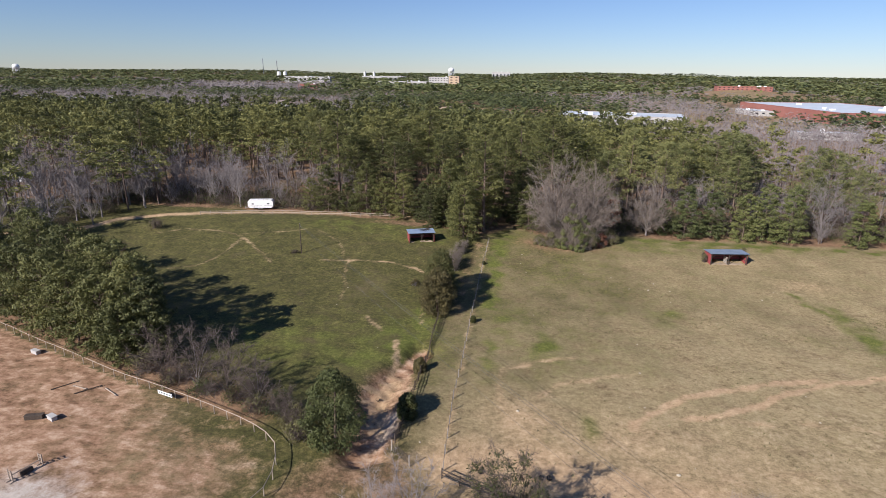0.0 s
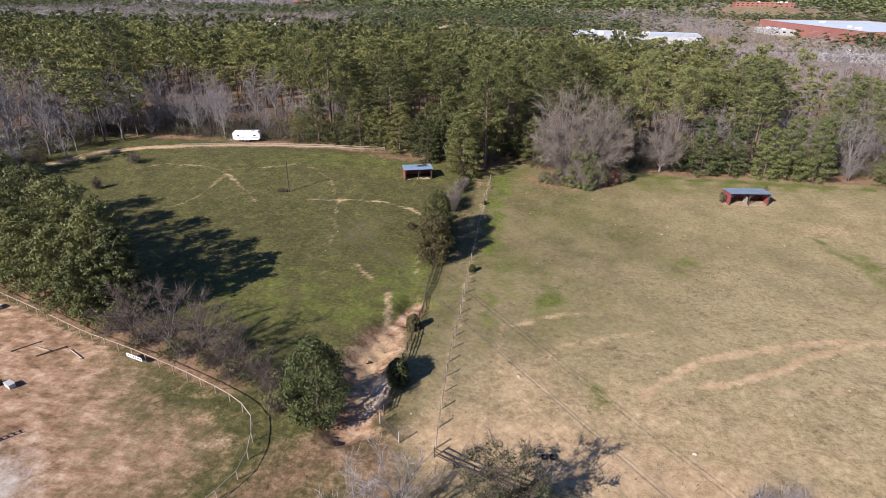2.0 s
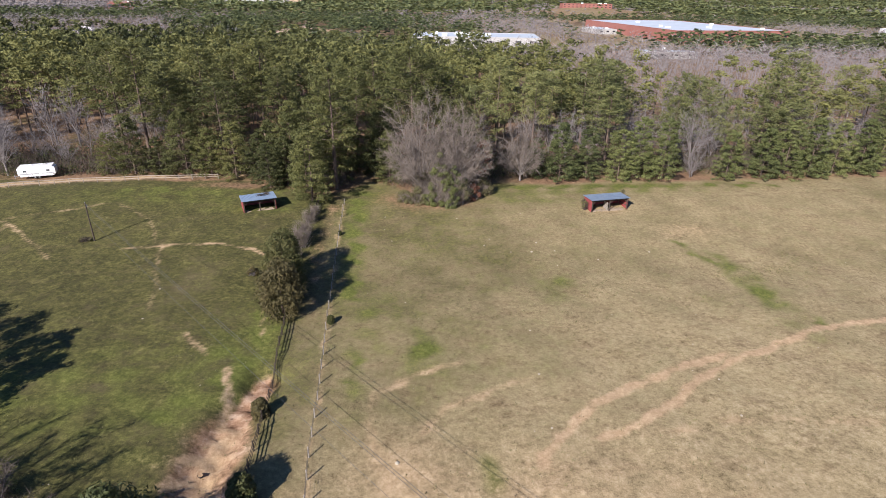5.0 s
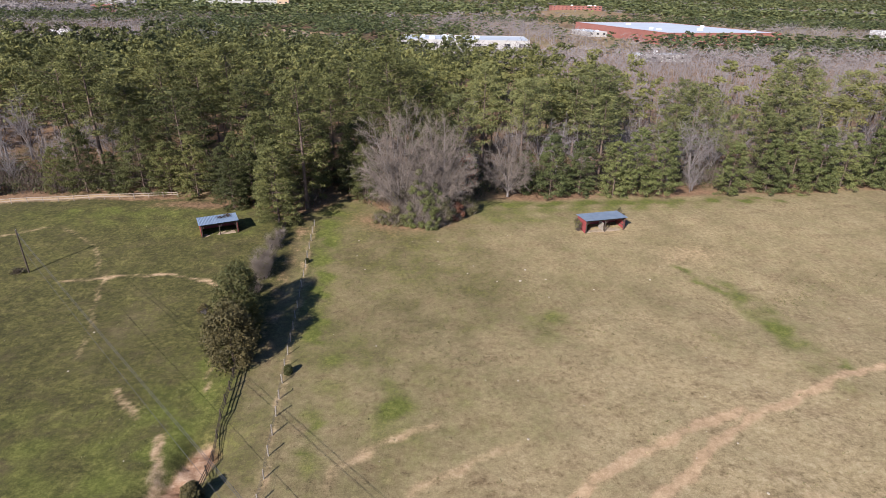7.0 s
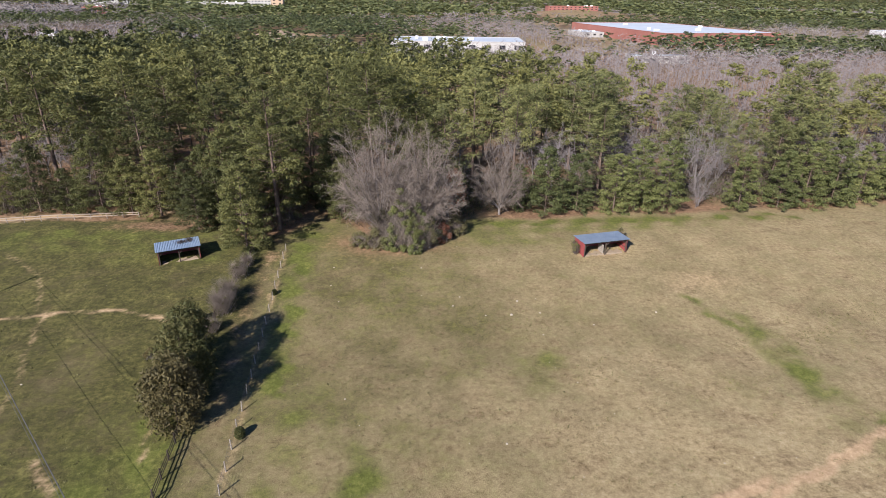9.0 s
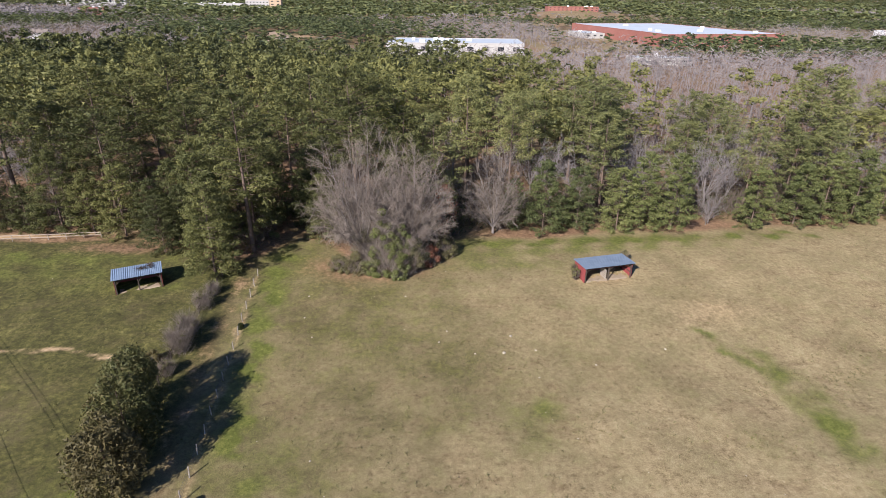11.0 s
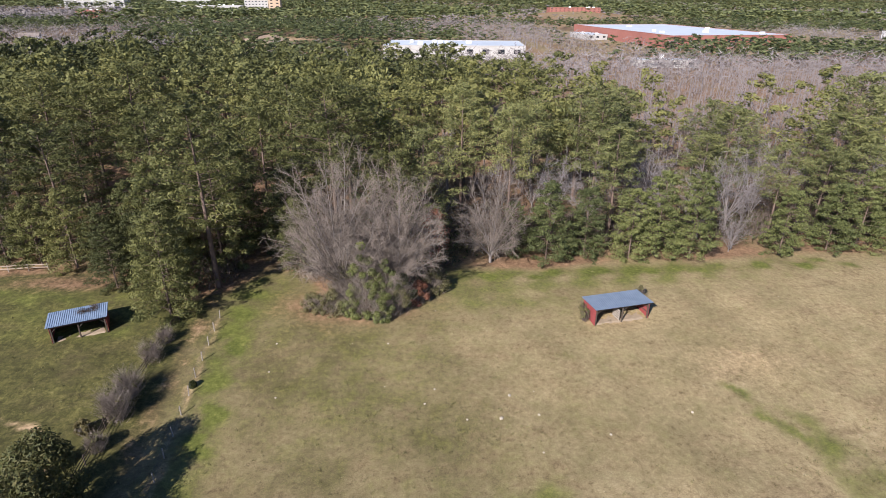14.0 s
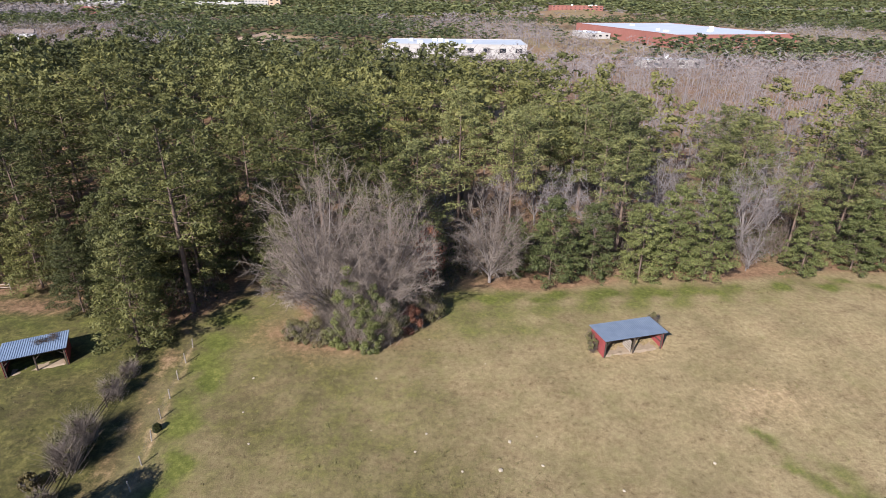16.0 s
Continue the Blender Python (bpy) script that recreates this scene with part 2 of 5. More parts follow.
def rod(bm, p, q, r0, r1=None, sides=6):
    p, q = Vector(p), Vector(q)
    r1 = r0 if r1 is None else r1
    d = q - p
    m = Matrix.Translation((p + q) / 2) @ d.to_track_quat("Z", "Y").to_matrix().to_4x4()
    bmesh.ops.create_cone(bm, cap_ends=True, segments=sides, radius1=r0, radius2=r1, depth=d.length, matrix=m)
    return bm


def raw_mesh(name, verts, faces3, material):
    """A mesh from arrays of corners and triangles."""
    me = bpy.data.meshes.new(name)
    n, f = len(verts), len(faces3)
    me.vertices.add(n)
    me.vertices.foreach_set("co", np.asarray(verts, np.float32).ravel())
    me.loops.add(f * 3)
    me.loops.foreach_set("vertex_index", np.asarray(faces3, np.int32).ravel())
    me.polygons.add(f)
    me.polygons.foreach_set("loop_start", np.arange(0, f * 3, 3, dtype=np.int32))
    me.update(calc_edges=True)
    me.materials.append(material)
    return me


# ---- lie of the land ----


def step(a, b, v):
    v = np.clip((np.asarray(v, float) - a) / (b - a), 0, 1)
    return v * v * (3 - 2 * v)


EDGE_X = [-400, -140, -80, -40, -28, -20, -13.5, -8, -4, 2, 8, 16, 22, 36, 100, 140, 400]
EDGE_Y = [150, 150, 152, 150, 147, 142, 143, 150, 148.5, 141, 137, 141, 149, 149, 152, 154, 160]


def wood_edge(x):
    return np.interp(x, EDGE_X, EDGE_Y)


def seg_dist(x, y, pts):
    """Distance from places to a line of points."""
    best = np.full(np.shape(x), 1e9)
    for (ax, ay), (bx, by) in zip(pts, pts[1:]):
        dx, dy = bx - ax, by - ay
        k = np.clip(((x - ax) * dx + (y - ay) * dy) / (dx * dx + dy * dy), 0, 1)
        best = np.minimum(best, np.hypot(x - ax - k * dx, y - ay - k * dy))
    return best


def blob(x, y, cx, cy, rx, ry, turn=0.0):
    c, s = math.cos(radians(turn)), math.sin(radians(turn))
    u, v = (x - cx) * c + (y - cy) * s, -(x - cx) * s + (y - cy) * c
    return np.exp(-((u / rx) ** 2 + (v / ry) ** 2))


GULLY = [(-17.3, 78), (-18.6, 73), (-19.6, 68), (-20.0, 62), (-18.5, 56), (-18.5, 50)]


def land(x, y):
    x, y = np.asarray(x, float), np.asarray(y, float)
    z = -1.0 + 2.9 * step(104, 146, y) + 0.7 * (1 - step(-40, -7, x))
    z = z + 0.10 * np.sin(x * 0.11 + 1) * np.sin(y * 0.09) + 0.05 * np.sin(x * 0.43 + y * 0.31)
    z = z - 1.5 * np.exp(-(seg_dist(x, y, GULLY) / 2.6) ** 3)
    far = step(1100, 3600, y)
    z = z + far * (22 + 7 * np.sin(x / 420 + 1.2) + 5 * np.sin(x / 190 + 0.4))
    z = z + 19 * np.exp(-(((x - 335) / 150) ** 2 + ((y - 1170) / 90) ** 2))
    z = z + 62 * np.exp(-(((x - 3110) / 190) ** 2 + ((y - 4500) / 320) ** 2)) + 22 * np.exp(-(((x - 860) / 260) ** 2 + ((y - 4300) / 300) ** 2))
    return z


def lz(x, y):
    return float(land(x, y))


ARENA = [(-130, 81), (-92.3, 69.2), (-79.6, 64.8), (-67.4, 60.9), (-58.6, 58.1), (-48.9, 55.7), (-41.3, 53.4), (-33.9, 50.8), (-31.0, 49.4),
         (-28.4, 47.3), (-26.6, 43.8), (-26.2, 40.2), (-27.4, 36.0), (-30, 32)]
WIREFENCE = [(-13.0, 135.5), (-12.9, 133), (-12.6, 121), (-12.1, 108.3), (-11.4, 94.8), (-10.1, 75.4), (-9.7, 65.1), (-8.9, 57.0), (-8.0, 47.6)]
PLANKFENCE = [(-18.4, 135), (-19.0, 128.0), (-19.9, 116.8), (-19.6, 105), (-18.2, 96), (-17.3, 91.3), (-16.4, 77.8), (-15.6, 67.0), (-15.2, 57), (-15.0, 51.5)]
ROAD = [(-160, 112), (-128, 122), (-121, 133.6), (-109, 140.5), (-89, 147.2), (-78, 150), (-60, 151.8), (-43, 153.5), (-20, 158)]
TRAILS = [([(14.6, 61.4), (16.2, 64.5), (20.4, 69), (25.6, 72.9), (30.8, 75.5), (37, 78.3), (44, 81)], 0.75, 1.1),
          ([(22.4, 65.8), (27.6, 68), (32.8, 71.1), (38.2, 75.8), (45.1, 79.6), (53.8, 83.2), (62.2, 87), (74, 89), (95, 90)], 0.7, 1.1),
          ([(27, 66), (40, 68), (60, 67), (90, 64)], 0.9, 0.45),
          ([(16.9, 77.2), (10.5, 74), (5.1, 71.1), (1, 66)], 0.8, 0.55),
          ([(-1, 60), (-2.4, 63.9), (-3.8, 69.2), (-3.1, 74.1), (1.4, 77.9), (8, 80)], 0.9, 0.55),
          ([(-25, 113.5), (-27.8, 115.6), (-34.4, 117.4), (-44.3, 117.2), (-51, 116)], 0.45, 0.7),
          ([(-83.7, 104), (-78.5, 107.1), (-76.7, 115), (-77.7, 126.5), (-84.5, 129.5), (-96.7, 129.7), (-102.5, 125.6)], 0.5, 0.5),
          ([(-77.7, 126.5), (-68.6, 118.3), (-62.3, 112.2)], 0.5, 0.6),
          ([(-78.8, 128.4), (-69.2, 132.2), (-60.9, 135.9), (-51, 128), (-46, 118)], 0.5, 0.42),
          ([(-45, 118), (-42.5, 108), (-39.5, 101), (-38.5, 95)], 0.5, 0.45),
          ([(-30.4, 88.1), (-26.3, 82.9)], 0.5, 0.7), ([(-22.5, 80), (-21.2, 76), (-20.4, 70)], 0.5, 0.9),
          ([(-24, 113), (-22.5, 104), (-21.5, 96), (-20, 88)], 0.4, 0.6),
          ([(-14.6, 139), (-15.4, 126), (-15.8, 110), (-14, 96)], 1.2, 0.22),
          ([(-19.2, 66), (-21.8, 64.8), (-22.6, 64.9)], 0.7, 1.1), ([(-19.6, 62.5), (-23.0, 61.2)], 0.8, 1.1), ([(-18.6, 69.5), (-20.4, 70.6)], 0.6, 1.0), ([(-19.3, 59), (-22, 57)], 0.8, 1.0),
          (WIREFENCE, 0.6, 0.5)]


def inside(x, y, poly):
    r = np.zeros(np.shape(x), bool)
    for (ax, ay), (bx, by) in zip(poly, poly[1:] + poly[:1]):
        hit = ((ay > y) != (by > y)) & (x < (bx - ax) * (y - ay) / (by - ay + 1e-12) + ax)
        r ^= hit
    return r


def spread(lo, fine_lo, fine_hi, hi, fine, grow):
    mid = list(np.arange(fine_lo, fine_hi + 1e-6, fine))
    up, s, v = [], fine, fine_hi
    while v < hi:
        s *= grow
        v += s
        up.append(min(v, hi))
    down, s, v = [], fine, fine_lo
    while v > lo:
        s *= grow
        v -= s
        down.append(max(v, lo))
    return np.array(down[::-1] + mid + up)


def build_ground():
    xs = spread(-4800, -124, 106, 4800, 0.68, 1.15)
    ys = spread(-1500, 38, 153, 4850, 0.68, 1.13)
    X, Y = np.meshgrid(xs, ys)
    rng = np.random.default_rng(3)
    fine = (X > -128) & (X < 108) & (Y > 38) & (Y < 154)
    rough = np.exp(-(seg_dist(X, Y, GULLY) / 3.4) ** 2)
    Z = land(X, Y) + np.where(fine, rng.normal(0, 0.018, X.shape) + rough * (0.28 * np.sin(X * 2.1 + Y * 0.7) * np.sin(Y * 1.3 - X * 0.6) + rng.normal(0, 0.12, X.shape)), 0)
    nx, ny = len(xs), len(ys)
    idx = np.arange(nx * ny).reshape(ny, nx)
    a, b, c, d = idx[:-1, :-1].ravel(), idx[:-1, 1:].ravel(), idx[1:, 1:].ravel(), idx[1:, :-1].ravel()
    me = raw_mesh("ground", np.stack([X, Y, Z], -1).reshape(-1, 3), np.concatenate([np.stack([a, b, c], 1), np.stack([a, c, d], 1)]), GROUND)
    me.polygons.foreach_set("use_smooth", np.ones(len(me.polygons), bool))
    arena = inside(X, Y, ARENA + [(-60, 10), (-130, 10)])
    bare = np.zeros(X.shape)
    wx, wy = 0.3 * np.sin(Y * 0.9 + np.sin(X * 0.5)) + 0.2 * np.sin(Y * 2.3), 0.3 * np.sin(X * 0.8 + 1.1 * np.sin(Y * 0.6)) + 0.2 * np.sin(X * 2.1)
    patchy = np.clip(0.95 + 0.16 * np.sin(X * 0.7 + 2 * np.sin(Y * 0.45)) + 0.14 * np.sin(Y * 1.1 + X * 0.9), 0.65, 1.2)
    for pts, w, amount in TRAILS:
        bare = np.maximum(bare, amount * patchy * np.exp(-(seg_dist(X + wx * w, Y + wy * w, pts) / w) ** 2))
    bare = np.maximum(bare, 0.85 * np.exp(-(seg_dist(X, Y, [(-6.5, 50), (2, 52), (14, 49), (30, 46)]) / 6.5) ** 2))
    bare = np.maximum(bare, 0.55 * blob(X, Y, 0, 60, 8, 9))
    bare = np.maximum(bare, 0.5 * blob(X, Y, 44, 131.5, 6, 3.2, 10))
    bare = np.maximum(bare, 0.42 * blob(X, Y, 58, 122, 10, 5))
    bare = np.maximum(bare, 0.50 * blob(X, Y, 14, 54, 34, 13))
    bare = np.maximum(bare, 0.8 * (blob(X, Y, -113, 690, 45, 40) + blob(X, Y, -22, 668, 50, 30)))
    bare = np.maximum(bare, 0.95 * np.exp(-(seg_dist(X, Y, ROAD) / 1.7) ** 2))
    bare = np.maximum(bare, 0.7 * np.exp(-(seg_dist(X, Y, GULLY[2:5]) / 2.4) ** 2))
    left = 1 - step(-17, -10, X)
    green = 0.24 + 0.30 * (1 - step(-5, 55, X)) + 0.40 * left + 0.12 * step(84, 112, Y)
    lush = 0.18 * left + (0.10 + 0.26 * (1 - step(0, 60, X)) * np.clip(0.5 + np.sin(X * 0.19 + 1.4 * np.sin(Y * 0.13)) * np.sin(Y * 0.16 + 1), 0, 1)) * (1 - left) * step(60, 78, Y)
    for cx, cy, rx, ry, k in ((3, 83, 3, 6, .5), (9.3, 61, 1.6, 3, .6), (59.5, 100, 3, 16, .45), (-9.8, 127, 2.5, 18, .5), (48, 145, 30, 4, .45), (26, 103, 3, 5, .3),
                              (-4, 90, 4, 10, .25), (-22, 85, 5, 14, .3), (-40, 75, 20, 12, .25), (-30, 133, 10, 3, .25), (20, 138, 25, 4, .2), (-50, 140, 30, 5, .25)):
        lush = lush + 2.0 * k * blob(X, Y, cx, cy, rx, ry) * np.clip(0.75 + 0.35 * np.sin(X * 0.9 + 1.7 * np.sin(Y * 0.5)) + 0.25 * np.sin(Y * 1.3), 0.2, 1.2)
    for pts, w, k in (([(53, 117), (58, 106), (61, 98), (63, 88)], 1.5, 0.62), ([(-10.6, 140), (-9.4, 128), (-9.2, 112), (-8.5, 96)], 1.7, 1.0), ([(-20.5, 96), (-20.0, 84), (-22, 74), (-30, 70)], 2.6, 0.9),
                      ([(14, 147.0), (30, 145.5), (60, 145.5), (90, 147)], 2.2, 0.75), ([(-62, 143), (-45, 144), (-34, 141)], 2.5, 0.6), ([(-6.5, 84), (-5.5, 72)], 1.4, 0.7)):
        lush = np.maximum(lush, k * patchy ** 3 * np.exp(-(seg_dist(X + 2 * wx, Y + 2 * wy, pts) / w) ** 2))
    for cx, cy, rx, ry, k in ((20, 60, 30, 12, .25), (30, 85, 26, 16, .12), (-52, 125, 14, 8, .15), (-14.3, 110, 2, 40, .3), (-34, 104, 8, 8, .18)):
        green = green - k * blob(X, Y, cx, cy, rx, ry)
    deep = Y - wood_edge(X)
    litter = step(-4.5, 1.5, deep) * (0.75 + 0.25 * np.sin(X * 0.21))
    litter = np.maximum(litter, 0.7 * blob(X, Y, -37, 146, 14, 3.5))
    litter = np.maximum(litter, 0.85 * blob(X, Y, 6, 138, 13, 6.5))
    litter = np.maximum(litter, 0.42 * (1 - step(44, 51, Y)) * step(-30, -24, X) * (1 - step(-8, -2, X)))
    litter = np.maximum(litter, 0.75 * np.exp(-(seg_dist(X, Y, [(-95, 74), (-60, 62), (-36, 55)]) / 5) ** 2))
    litter = np.maximum(litter, 0.42 * patchy * np.exp(-(seg_dist(X, Y, [(-14.8, 141), (-15.6, 126), (-15.8, 108), (-14, 96)]) / 2.4) ** 2))
    litter[Y > 500] *= 0.6
    clay = np.where(arena, 0.72, 0) * (1 - 0.62 * np.exp(-(seg_dist(X, Y, ARENA) / 6.0) ** 2) * step(-64, -40, X)) * (1 - 0.3 * blob(X, Y, -40, 44, 8, 8))
    clay = np.maximum(clay, 1.0 * np.maximum(np.exp(-(seg_dist(X, Y, GULLY[2:]) / 3.8) ** 2), np.exp(-(seg_dist(X, Y, GULLY[:3]) / 1.7) ** 2)))
    green = np.where(arena, 0.55 + 0.5 * np.exp(-(seg_dist(X, Y, ARENA) / 7.0) ** 2) * step(-60, -36, X), green) + 0.4 * blob(X, Y, -18, 43, 10, 8)
    litter = np.where(arena, np.maximum(litter * 0.5, 0.42 * blob(X, Y, -38, 42, 12, 14)), litter)
    litter = np.maximum(litter, 0.62 * np.exp(-(seg_dist(X, Y, [(-25, 36), (-20, 45), (-14, 47), (-12, 38)]) / 4.5) ** 2))
    greyish = np.where(arena, 0.95 * blob(X, Y, -52, 30, 9, 9), 0)
    greyish = np.maximum(greyish, 0.8 * blob(X, Y, -17.6, 57, 2.2, 5))
    one = np.ones(X.shape)
    for name, chans in (("cover", (bare, green, litter, one)), ("soil", (clay, greyish, np.where(arena, 0, lush), one))):
        at = me.attributes.new(name, "FLOAT_COLOR", "POINT")
        at.data.foreach_set("color", np.stack([np.clip(v, 0, 1.3) for v in chans], -1).astype(np.float32).ravel())
    return tagged(new("ground", me), "rolling winter pasture of straw and green grass with bare clay", "ground", kind="structure")


build_ground()

# ---- vegetation shapes ----


def sprays(rng, centres, size, flat=1.0, broad=0.21):
    """Small loose triangles of foliage, one at each place, lying along the surface of their clump where it is known."""
    n = len(centres)
    if centres.shape[1] == 6:
        centres, out = centres[:, :3], centres[:, 3:] + rng.normal(size=(n, 3)) * 0.45
        out /= np.linalg.norm(out, axis=1, keepdims=True)
        d = np.cross(out, rng.normal(size=(n, 3)))
        d /= np.linalg.norm(d, axis=1, keepdims=True)
        e = np.cross(out, d)
    else:
        d = rng.normal(size=(n, 3))
        d /= np.linalg.norm(d, axis=1, keepdims=True)
        e = np.cross(d, rng.normal(size=(n, 3)))
        e /= np.linalg.norm(e, axis=1, keepdims=True)
        d[:, 2] *= flat
    s = size * rng.uniform(0.6, 1.35, (n, 1))
    v = np.stack([centres - d * s * 0.6 - e * s * broad, centres - d * s * 0.45 + e * s * broad, centres + d * s * 0.75], 1)
    return v.reshape(-1, 3), np.arange(n * 3).reshape(-1, 3)


def tubes(segs, sides=3):
    """Tapered tubes for a list of (from, to, radius, radius)."""
    a = np.array([s[0] for s in segs], float)
    b = np.array([s[1] for s in segs], float)
    r0 = np.array([s[2] for s in segs])[:, None]
    r1 = np.array([s[3] for s in segs])[:, None]
    d = b - a
    d /= np.linalg.norm(d, axis=1, keepdims=True) + 1e-9
    ref = np.where(np.abs(d[:, 2:3]) > 0.9, [[1.0, 0, 0]], [[0, 0, 1.0]])
    u = np.cross(d, ref)
    u /= np.linalg.norm(u, axis=1, keepdims=True)
    w = np.cross(d, u)
    rings = []
    for p, r in ((a, r0), (b, r1)):
        for k in range(sides):
            t = 2 * math.pi * k / sides
            rings.append(p + r * (u * math.cos(t) + w * math.sin(t)))
    v = np.stack(rings, 1).reshape(-1, 3)
    base = np.arange(len(segs))[:, None] * 2 * sides
    f = []
    for k in range(sides):
        k2 = (k + 1) % sides
        f += [base + np.array([[k, k2, sides + k2]]), base + np.array([[k, sides + k2, sides + k]])]
    return v, np.concatenate(f)


def clumped(rng, spots, radii, per, squash=0.6):
    """Places on loose round clumps, each with the way out of its clump."""
    c = []
    for p, r in zip(spots, radii):
        q = rng.normal(size=(per, 3))
        q /= np.linalg.norm(q, axis=1, keepdims=True)
        out = q * [1, 1, 1.2] + [0, 0, 0.15]
        q = q * r * rng.uniform(0.55, 1.0, (per, 1))
        q[:, 2] *= squash
        c.append(np.concatenate([q + p, out], 1))
    return np.concatenate(c)


def pine_shape(rng, height, radius, low, clumps, cone=0.35, lump=(0.14, 0.24)):
    """Spots of a pine's crown, tuft by tuft along its boughs, and its trunk and boughs."""
    spots, radii, segs = [], [], []
    bend = rng.normal(0, 0.012 * height, 2)
    axis = lambda u: np.array([bend[0] * u * u, bend[1] * u * u, height * u])
    for k in range(6):
        u0, u1 = k / 6, (k + 1) / 6
        r = 0.013 * height
        segs.append((axis(u0), axis(u1), r * (1.05 - u0), r * (1.05 - u1)))
    ph = rng.uniform(0, 6.28, 3)
    boughs = max(4, int(clumps / 2.6))
    for i in range(boughs):
        k = min(0.985, (i + rng.uniform(0, 1)) / boughs)
        u = low + (1 - low) * k
        t = i * 2.4 + rng.uniform(-0.5, 0.5)
        if cone < 0.55:
            prof = math.sin(math.pi * (0.24 + 0.74 * k)) ** 0.6
            lift = 0.12 + 0.6 * k
        else:
            prof = (1 - k) ** (1.45 - cone) * min(1.0, 0.75 + 2 * k)
            lift = -0.02 + 0.4 * k
        prof *= 1 + 0.13 * math.sin(2 * t + ph[0]) + 0.13 * math.sin(3 * t + ph[1] + 5 * k)
        reach = max(0.35, radius * prof * rng.uniform(0.72, 1.08))
        way = np.array([math.cos(t), math.sin(t), lift + rng.normal(0, 0.08)])
        root = axis(max(0.03, u - 0.02))
        segs.append((root, root + way * reach, 0.02 + 0.0016 * height * (1 - k), 0.012))
        n = 1 + int(round(2.3 * min(1.0, reach / radius) + rng.uniform(-0.3, 0.6)))
        for j in range(n):
            w = 1.0 - 0.62 * j / max(1, n) - rng.uniform(0, 0.12)
            side = rng.normal(0, 0.13 * reach)
            p = root + way * reach * w + np.array([-math.sin(t) * side, math.cos(t) * side, rng.normal(0.1, 0.16)])
            spots.append(p)
            radii.append(radius * rng.uniform(*lump) * (0.62 + 0.38 * prof))
    spots.append(axis(0.985))
    radii.append(radius * lump[0])
    return spots, radii, segs


def merge(*parts):
    vs, fs, n = [], [], 0
    for v, f in parts:
        vs.append(v)
        fs.append(f + n)
        n += len(v)
    return np.concatenate(vs), np.concatenate(fs)


def twig_mesh(rng, twigs, length, width):
    p = np.array([t[0] for t in twigs])
    d = np.array([t[1] for t in twigs])
    d /= np.linalg.norm(d, axis=1, keepdims=True)
    e = np.cross(d, rng.normal(size=d.shape))
    e /= np.linalg.norm(e, axis=1, keepdims=True)
    L = length * rng.uniform(0.5, 1.2, (len(p), 1))
    v = np.stack([p - e * width, p + e * width, p + d * L], 1).reshape(-1, 3)
    return v, np.arange(len(p) * 3).reshape(-1, 3)


def dome_tree(rng, height, radius, stems, subs=3, each=12, low=0.3, foot=0.1, spread_to=1.3):
    """A leafless tree with limbs fanning up from a short trunk to a dome of fine twigs."""
    limbs, fine, twigs = [], [], []
    top = np.array([rng.normal(0, 0.15), rng.normal(0, 0.15), height * foot])
    limbs.append((np.zeros(3), top, 0.017 * height, 0.014 * height))
    for i in range(stems):
        polar = spread_to * math.sqrt((i + rng.uniform(0.2, 0.8)) / stems)
        az = i * 2.4 + rng.uniform(-0.4, 0.4)
        k = rng.uniform(0.85, 1.0)
        tip = np.array([radius * math.sin(polar) * math.cos(az), radius * math.sin(polar) * math.sin(az), height * (low + (1 - low) * math.cos(polar))]) * k
        root = top * rng.uniform(0.55, 1.0)
        ctrl = root + (tip - root) * np.array([0.40, 0.40, 0.60]) + rng.normal(0, 0.045 * height, 3)
        bez = lambda u: root * (1 - u) ** 2 + ctrl * 2 * u * (1 - u) + tip * u * u
        span = np.linalg.norm(tip - root)
        r0 = 0.0054 * height
        for j in range(5):
            limbs.append((bez(j / 5), bez((j + 1) / 5), r0 * (1 - j / 5.6), r0 * (1 - (j + 1) / 5.6)))
        for u in (0.3, 0.45, 0.6, 0.75, 0.9):
            at, tan = bez(u), bez(min(1, u + 0.1)) - bez(u)
            tan /= np.linalg.norm(tan)
            for _ in range(subs):
                d = tan + rng.normal(0, 0.62, 3)
                d[2] += 0.02
                d /= np.linalg.norm(d)
                n = span * rng.uniform(0.18, 0.32) * (1.15 - 0.5 * u)
                mid = at + d * n * 0.5
                d2 = d + rng.normal(0, 0.2, 3)
                end = mid + d2 / np.linalg.norm(d2) * n * 0.5
                fine += [(at, mid, r0 * 0.26, r0 * 0.17), (mid, end, r0 * 0.17, r0 * 0.07)]
                for _ in range(each):
                    w = rng.uniform(0.15, 1.0)
                    twigs.append((at + (end - at) * w, d + rng.normal(0, 0.75, 3) + np.array([0, 0, 0.12]), 4))
    return limbs, fine, twigs


PROTO = {}


def plant(key, x, y, scale=1.0, turn=0.0, sink=0.05, stretch=1.0):
    """Sets a tree of a kind that is built already on the ground."""
    m = Matrix.Translation((x, y, lz(x, y) - sink)) @ Matrix.Rotation(turn, 4, "Z") @ Matrix.Diagonal((scale, scale, scale * stretch, 1))
    ob, used = PROTO[key]
    if used:
        return copy_thing(ob, m)
    PROTO[key] = (ob, True)
    ob.matrix_basis = m
    return ob


def tree_thing(key, name, label, category, group, wood, wood_mat, crown, crown_mat, crown_name="crown", crown_label=""):
    ob = empty(name, 0, 0, 0, 0, label, category, group)
    part_mesh("trunk", raw_mesh("trunk", *tubes(wood, 5), wood_mat), None, ob)
    part_mesh(crown_name, raw_mesh(crown_name, *crown, crown_mat), None, ob, crown_label)
    PROTO[key] = (ob, False)


